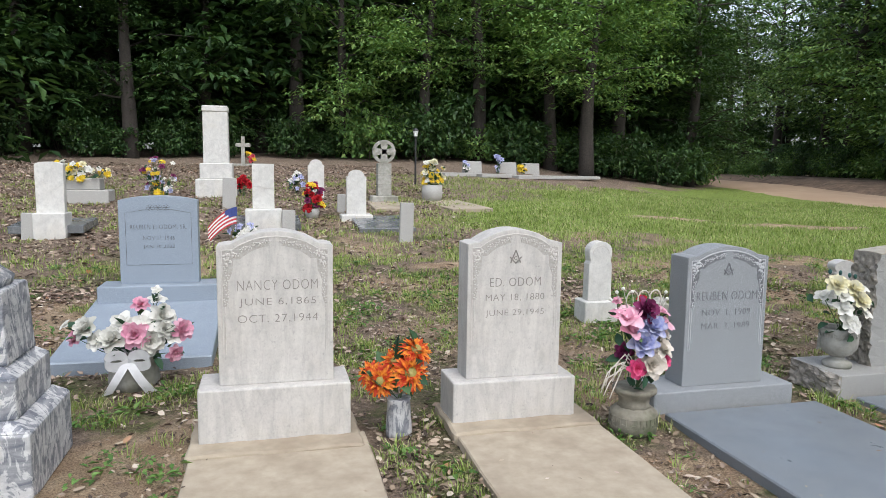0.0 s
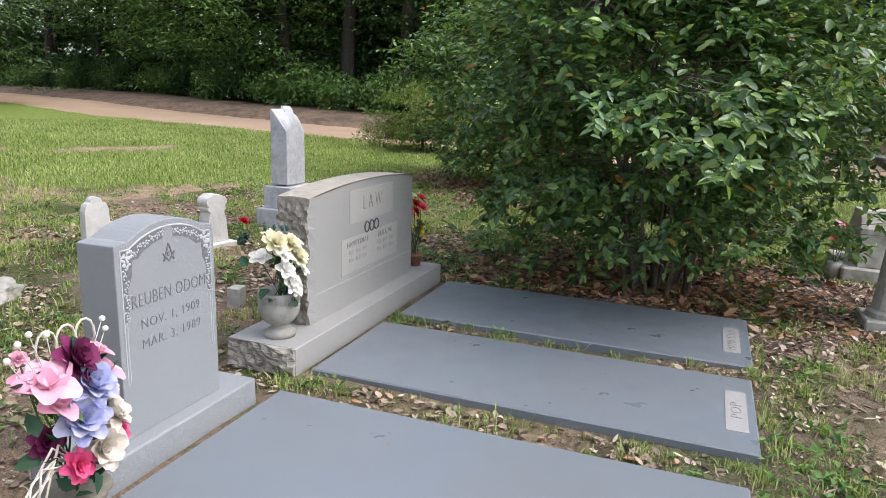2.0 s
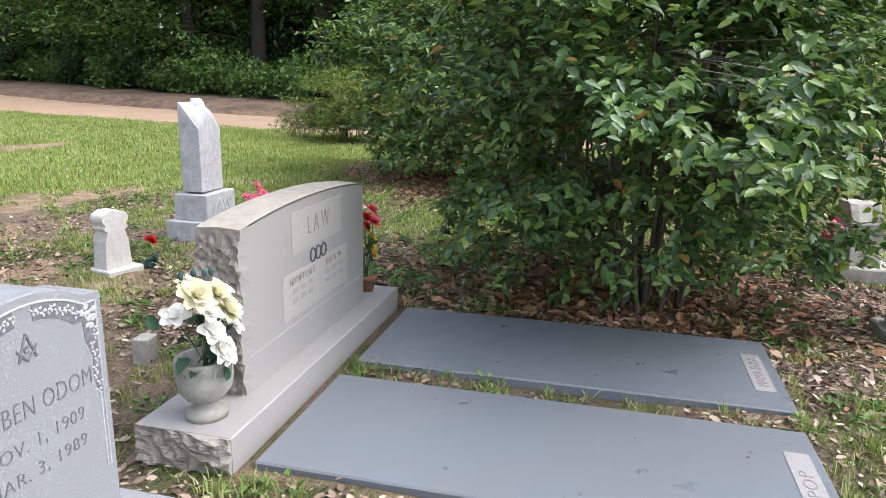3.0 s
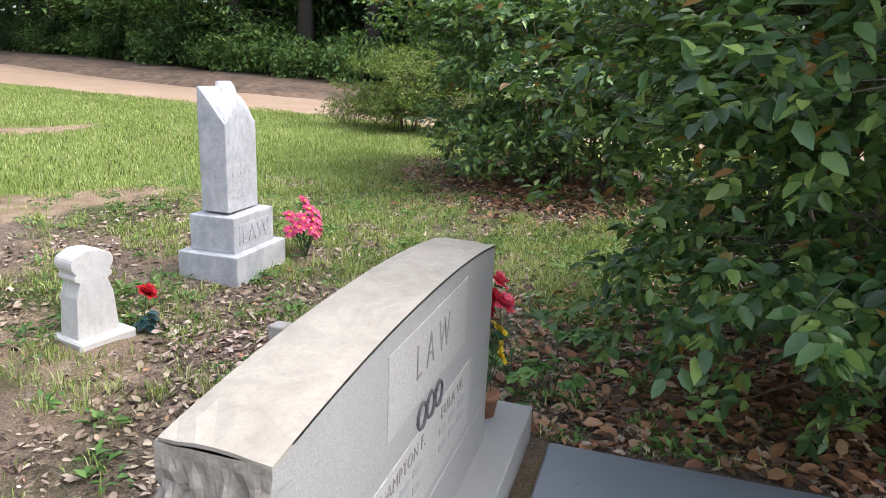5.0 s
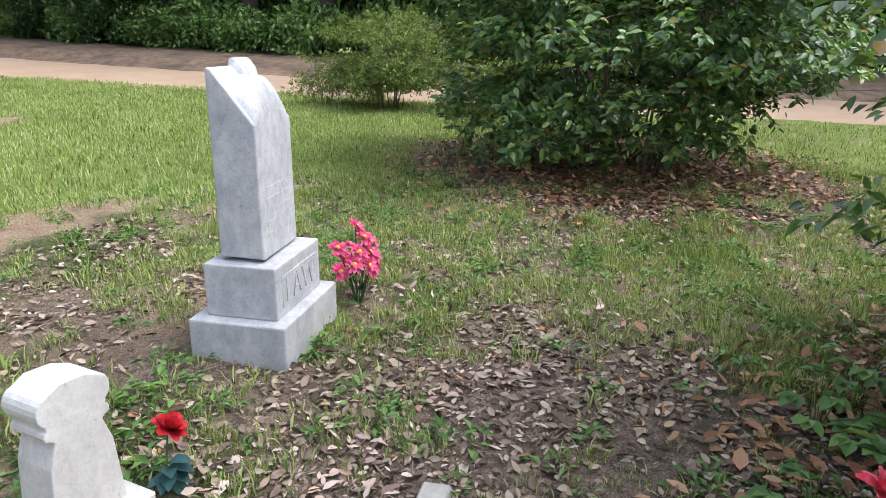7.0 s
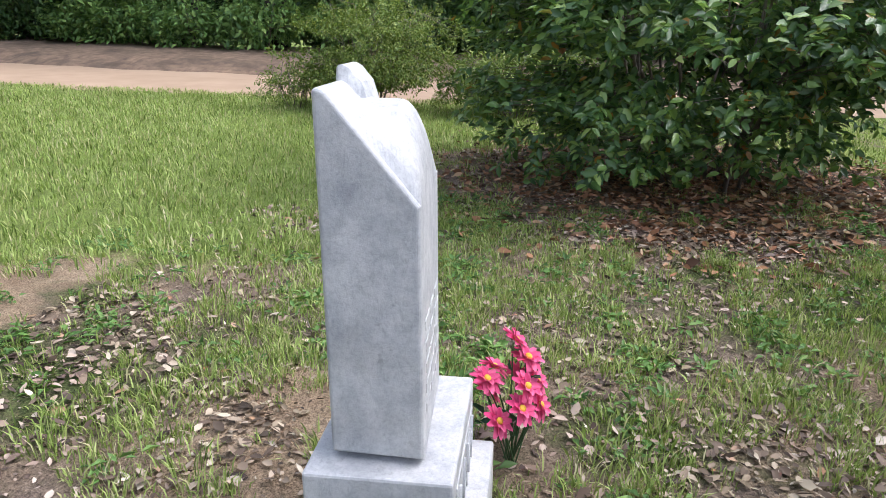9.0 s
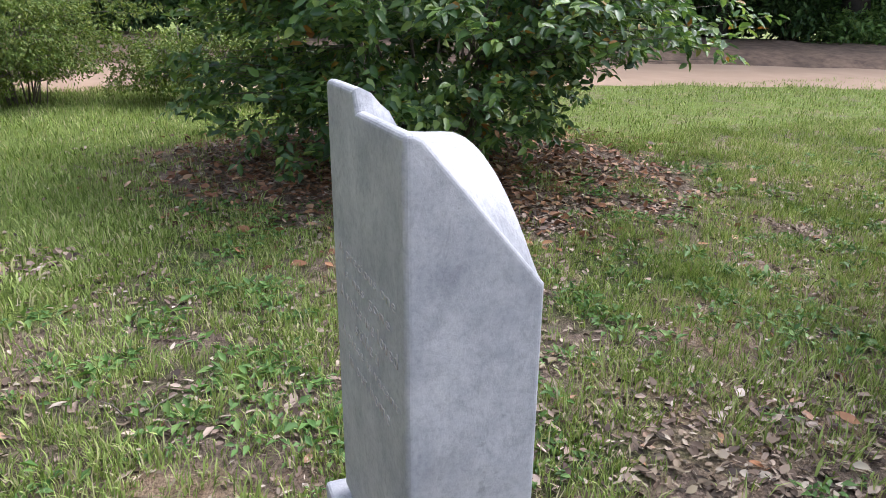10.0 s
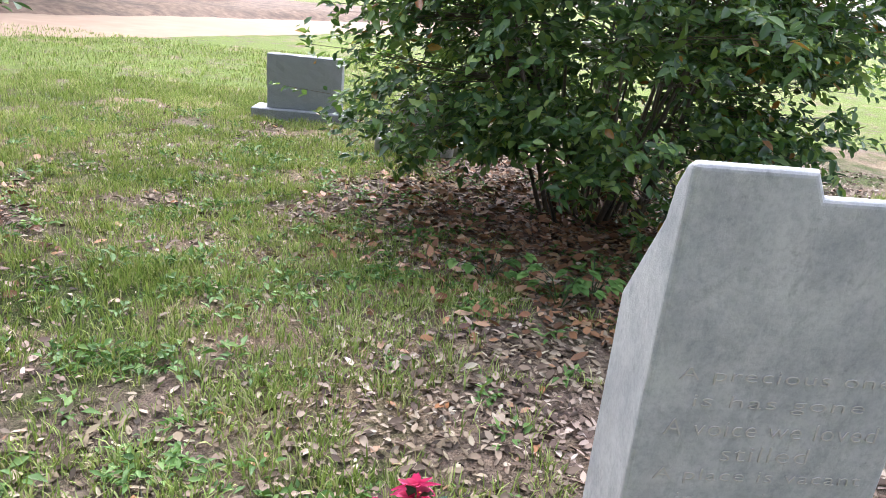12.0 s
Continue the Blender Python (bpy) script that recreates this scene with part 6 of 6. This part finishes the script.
far_bunch(0.1, 10.8, 0.0, [("lily", P_WHITE, None), ("lily", P_BLUE, None)], 10, 0.2, 0.1, 0.12, 0.06, "white and blue cloth flowers beside a small flag", None, 31)
far_bunch(8.6, 0.35, 0.0, [("rose", P_CORAL, None), ("lily", P_PINK, None)], 8, 0.16, 0.14, 0.45, 0.07, "pink cloth flowers beside a rough headstone", (0.07, 0.15), 32)

# ---- grass, weeds, dead leaves ----
KEEP_OFF = [(0.08, 1.04, 1.3, 4.06), (1.52, 2.43, 1.3, 4.06), (2.85, 4.04, 1.28, 4.1), (4.29, 5.34, 1.22, 4.23), (5.54, 6.65, 1.2, 4.23), (5.2, 5.7, 3.7, 4.23), (-1.3, -0.46, 3.36, 4.25),
            (7.86, 8.54, 6.08, 6.59), (6.5, 6.93, 6.05, 6.38), (-1.1, 0.1, 5.3, 7.1), (6.85, 7.25, -0.02, 0.38), (9.7, 11.0, -1.4, -1.0), (3.4, 3.85, 5.9, 6.22)]


def clear_of(p):
    ok = np.ones(len(p), bool)
    for x0, x1, y0, y1 in KEEP_OFF:
        ok &= ~((p[:, 0] > x0) & (p[:, 0] < x1) & (p[:, 1] > y0) & (p[:, 1] < y1))
    return ok


def patchy(p, scale, seed):
    """Values about -1 to 1 in patches."""
    x, y = p[:, 0] * scale, p[:, 1] * scale
    s = seed * 1.7
    return (np.sin(x + 1.3 * np.sin(y * 0.9 + s) + s) + np.sin(1.17 * y + 1.1 * np.sin(x * 1.31 - s)) + 0.7 * np.sin(2.3 * x - 1.9 * y + s) + 0.6 * np.sin(3.7 * y + 2.9 * x + 2 * s)) / 2.6


def blades(name, rng, centres, per, spread, length, width, mat, label, lean=0.5):
    """Tufts of bent, tapering grass blades; each tuft has a size of its own."""
    c = np.repeat(centres, per, 0)
    size = np.repeat(rng.uniform(0.55, 1.35, len(centres)), per)
    n = len(c)
    p = np.zeros((n, 3))
    off = rng.normal(0, 1, (n, 2)) * spread * size[:, None]
    p[:, :2] = c + off
    keep = clear_of(p)
    p, off, size = p[keep], off[keep], size[keep]
    n = len(p)
    p[:, 2] = height(p[:, 0], p[:, 1]) - 0.004
    a = rng.uniform(0, 2 * math.pi, n)
    out = np.stack([np.cos(a), np.sin(a)], 1) * np.abs(rng.normal(0, lean, (n, 1))) + off / spread * 0.3
    L = (length * size * rng.uniform(0.45, 1.3, n))[:, None]
    W = (width * rng.uniform(0.7, 1.3, n))[:, None]
    s = np.stack([-np.sin(a), np.cos(a), np.zeros(n)], 1)
    lo = np.concatenate([out * 0.45, np.ones((n, 1))], 1)
    hi = np.concatenate([out * 1.5, np.full((n, 1), 0.75)], 1)
    mid = p + unit(lo) * L * 0.55
    tip = mid + unit(hi) * L * 0.5
    v = np.stack([p - s * W * 0.4, p + s * W * 0.4, mid + s * W * 0.5, mid - s * W * 0.5, tip], 1).reshape(-1, 3)
    f = np.arange(n)[:, None] * 5
    f = np.concatenate([f + [0, 1, 2], f + [0, 2, 3], f + [3, 2, 4]])
    return tagged(new(name, fast_mesh(name, v, f, mat)), label, "grass", kind="stuff")


def sow(rng, n, x0, x1, y0, y1, want):
    p = rng.uniform((x0, y0), (x1, y1), (n, 2))
    keep = rng.uniform(0, 1, n) < want(p)
    return p[keep]


def ground_cover():
    rng = np.random.default_rng(77)

    def clumps(p, k):
        """Sharp-edged clumps, a hand to a pace across."""
        return 0.55 * patchy(p, 1.9, k) + 0.75 * patchy(p, 6.1, k + 3) + 0.55 * patchy(p, 14.0, k + 5)

    def tufted(p):
        t, l, b = covers(p[:, 0], p[:, 1])
        return sstep(-0.15, 0.55, clumps(p, 1) + 0.12 - 0.35 * l - 0.8 * b)

    def lawn(p):
        t, l, b = covers(p[:, 0], p[:, 1])
        return np.clip(t * 1.3 + 0.3 * clumps(p, 4), 0, 1) * (1 - b)

    def eastward(p):
        t, l, b = covers(p[:, 0], p[:, 1])
        return sstep(-0.35, 0.35, clumps(p, 6) + 0.22 - 1.0 * l - 0.7 * b)

    blades("grass_tufts", rng, sow(rng, 17000, -2, 11, 0.2, 9.5, tufted), 17, 0.034, 0.062, 0.0052, M_GRASS, "scattered short grass tufts among the graves")
    blades("grass_turf", rng, sow(rng, 18000, 8.2, 14.5, -3.0, 7.8, eastward), 15, 0.036, 0.07, 0.0055, M_GRASS, "thin short turf between the bushes")
    blades("lawn_grass", rng, sow(rng, 26000, 3, 20.4, 5.5, 21, lawn), 7, 0.06, 0.085, 0.010, M_GRASS, "bright green lawn grass towards the road")
    blades("lawn_grass", rng, sow(rng, 9000, 8, 19, -9, 6, lawn), 7, 0.06, 0.08, 0.010, M_GRASS, "bright green lawn grass beyond the bushes")
    blades("rise_grass", rng, sow(rng, 12000, -6, 7, 7, 20, tufted), 8, 0.07, 0.075, 0.010, M_GRASS, "thin grass between the older graves")
    blades("slab_edge_grass", rng, sow(rng, 420, 4.0, 6.7, 1.1, 3.8, lambda p: sstep(-0.1, 0.5, patchy(p, 5.0, 2))), 22, 0.035, 0.085, 0.006, M_GRASS, "grass growing between the grave slabs")

    # low broad-leaved weeds: rosettes of soft leaves
    c = np.concatenate([sow(rng, 4600, -2, 11, 0.5, 9, lambda p: sstep(-0.1, 0.6, clumps(p, 8))), sow(rng, 1300, 8.5, 13, -1, 7, lambda p: sstep(0.0, 0.6, clumps(p, 9)))])
    big = np.repeat(rng.uniform(0.6, 1.5, len(c)), 15)
    c = np.repeat(c, 15, 0)
    p = np.zeros((len(c), 3))
    off = rng.normal(0, 0.032, c.shape) * big[:, None]
    p[:, :2] = c + off
    ok = clear_of(p)
    p, off, big = p[ok], off[ok], big[ok]
    p[:, 2] = height(p[:, 0], p[:, 1]) + rng.uniform(0.004, 0.04, len(p)) * big
    d = np.concatenate([off * 14 + rng.normal(0, 0.5, off.shape), rng.uniform(0.0, 0.6, (len(p), 1))], 1)
    L = 0.04 * rng.uniform(0.6, 1.4, len(p)) * big
    v, f = leaves(p, d, rng.normal(0, 0.25, p.shape) + [0, 0, 1], L, L * 0.45, 0.25)
    tagged(new("weeds", fast_mesh("weeds", v, f, M_WEED)), "low broad-leaved weeds among the grass", "weeds", kind="stuff")

    # dead leaves, curled, in drifts
    def strewn(p):
        t, l, b = covers(p[:, 0], p[:, 1])
        return np.clip(0.30 + l * 0.9 + 0.45 * patchy(p, 2.3, 3) + 0.25 * patchy(p, 7.0, 9) - 0.35 * t - 0.12 * b, 0.03, 1)

    def litter_of(q, size, mat, name, label, lift, slim=0.3):
        p = np.zeros((len(q), 3))
        p[:, :2] = q
        p = p[clear_of(p)]
        n = len(p)
        p[:, 2] = height(p[:, 0], p[:, 1]) + rng.uniform(0.002, lift, n)
        a = rng.uniform(0, 6.28, n)
        d = np.stack([np.cos(a), np.sin(a), rng.normal(0, 0.22, n)], 1)
        L = size * rng.uniform(0.45, 1.45, n)
        v, f = leaves(p, d, rng.normal(0, 0.42, (n, 3)) + [0, 0, 1], L, L * rng.uniform(slim, 0.6, n), rng.uniform(-0.25, 0.2, (n, 1)), True)
        tagged(new(name, fast_mesh(name, v, f, mat)), label, "dead leaves", kind="stuff")

    litter_of(np.concatenate([sow(rng, 150000, -2, 12, -1, 8.5, strewn), sow(rng, 14000, 11, 17, 1.5, 8, strewn)]), 0.049, M_LITTER, "dead_leaves", "brown dead leaves strewn over the ground", 0.02)
    litter_of(sow(rng, 60000, -8, 5, 7, 24, strewn), 0.066, M_LITTER, "dead_leaves", "brown dead leaves between the older graves", 0.02)
    # crumbs, bark scraps and leaf stalks
    litter_of(sow(rng, 70000, -2, 11, 1, 8.5, lambda p: 0.35 + 0.6 * strewn(p)), 0.03, M_LITTER, "leaf_scraps", "small scraps of dead leaf and bark on the ground", 0.012, 0.1)

    # russet leaves gathered under the two large bushes
    for bx, by, r, n in ((7.55, 2.3, 2.1, 8000), (13.6, 4.5, 2.9, 9000)):
        q = np.array([bx, by]) + rng.normal(0, r * 0.52, (n, 2))
        q = q[np.hypot(q[:, 0] - bx, q[:, 1] - by) < r * rng.uniform(0.8, 1.15, n)]
        litter_of(q[q[:, 0] > 6.3], 0.075, M_LITTERRED, "dead_leaves", "russet dead leaves heaped under a large bush", 0.04)

    # a few leaves that lie on the slabs
    s = rng.uniform((0.1, 1.4), (6.5, 3.6), (70, 2))
    p = np.concatenate([s, np.full((70, 1), 0.05)], 1)
    p = p[~clear_of(p)]
    n = len(p)
    a = rng.uniform(0, 6.28, n)
    L = 0.03 * rng.uniform(0.4, 1.4, n)
    v, f = leaves(p, np.stack([np.cos(a), np.sin(a), 0 * a], 1), np.tile([0, 0, 1.0], (n, 1)), L, L * 0.45, -0.05)
    tagged(new("slab_leaves", fast_mesh("slab_leaves", v, f, M_LITTER)), "a few dry leaves lying on the grave slabs", "dead leaves", kind="stuff")

    # fallen twigs
    for k in range(26):
        x, y = rng.uniform(5.5, 10), rng.uniform(4.2, 7.6)
        if not clear_of(np.array([[x, y, 0]]))[0]:
            continue
        a, l = rng.uniform(0, 6.28), rng.uniform(0.08, 0.28)
        bm = bmesh.new()
        z = float(height(x, y)) + 0.012
        tube_into(bm, [(0, 0, z), (l * 0.5 * math.cos(a) + 0.02, l * 0.5 * math.sin(a), z + 0.012), (l * math.cos(a), l * math.sin(a), z + 0.004)], 0.0045, 0.002, 5)
        ob = part("fallen_twig", bm, M_TWIG, None, "", True)
        ob.location = (x, y, 0)
        tagged(ob, "thin dry twig lying on dead leaves", "twig", "fallen twigs")


ground_cover()
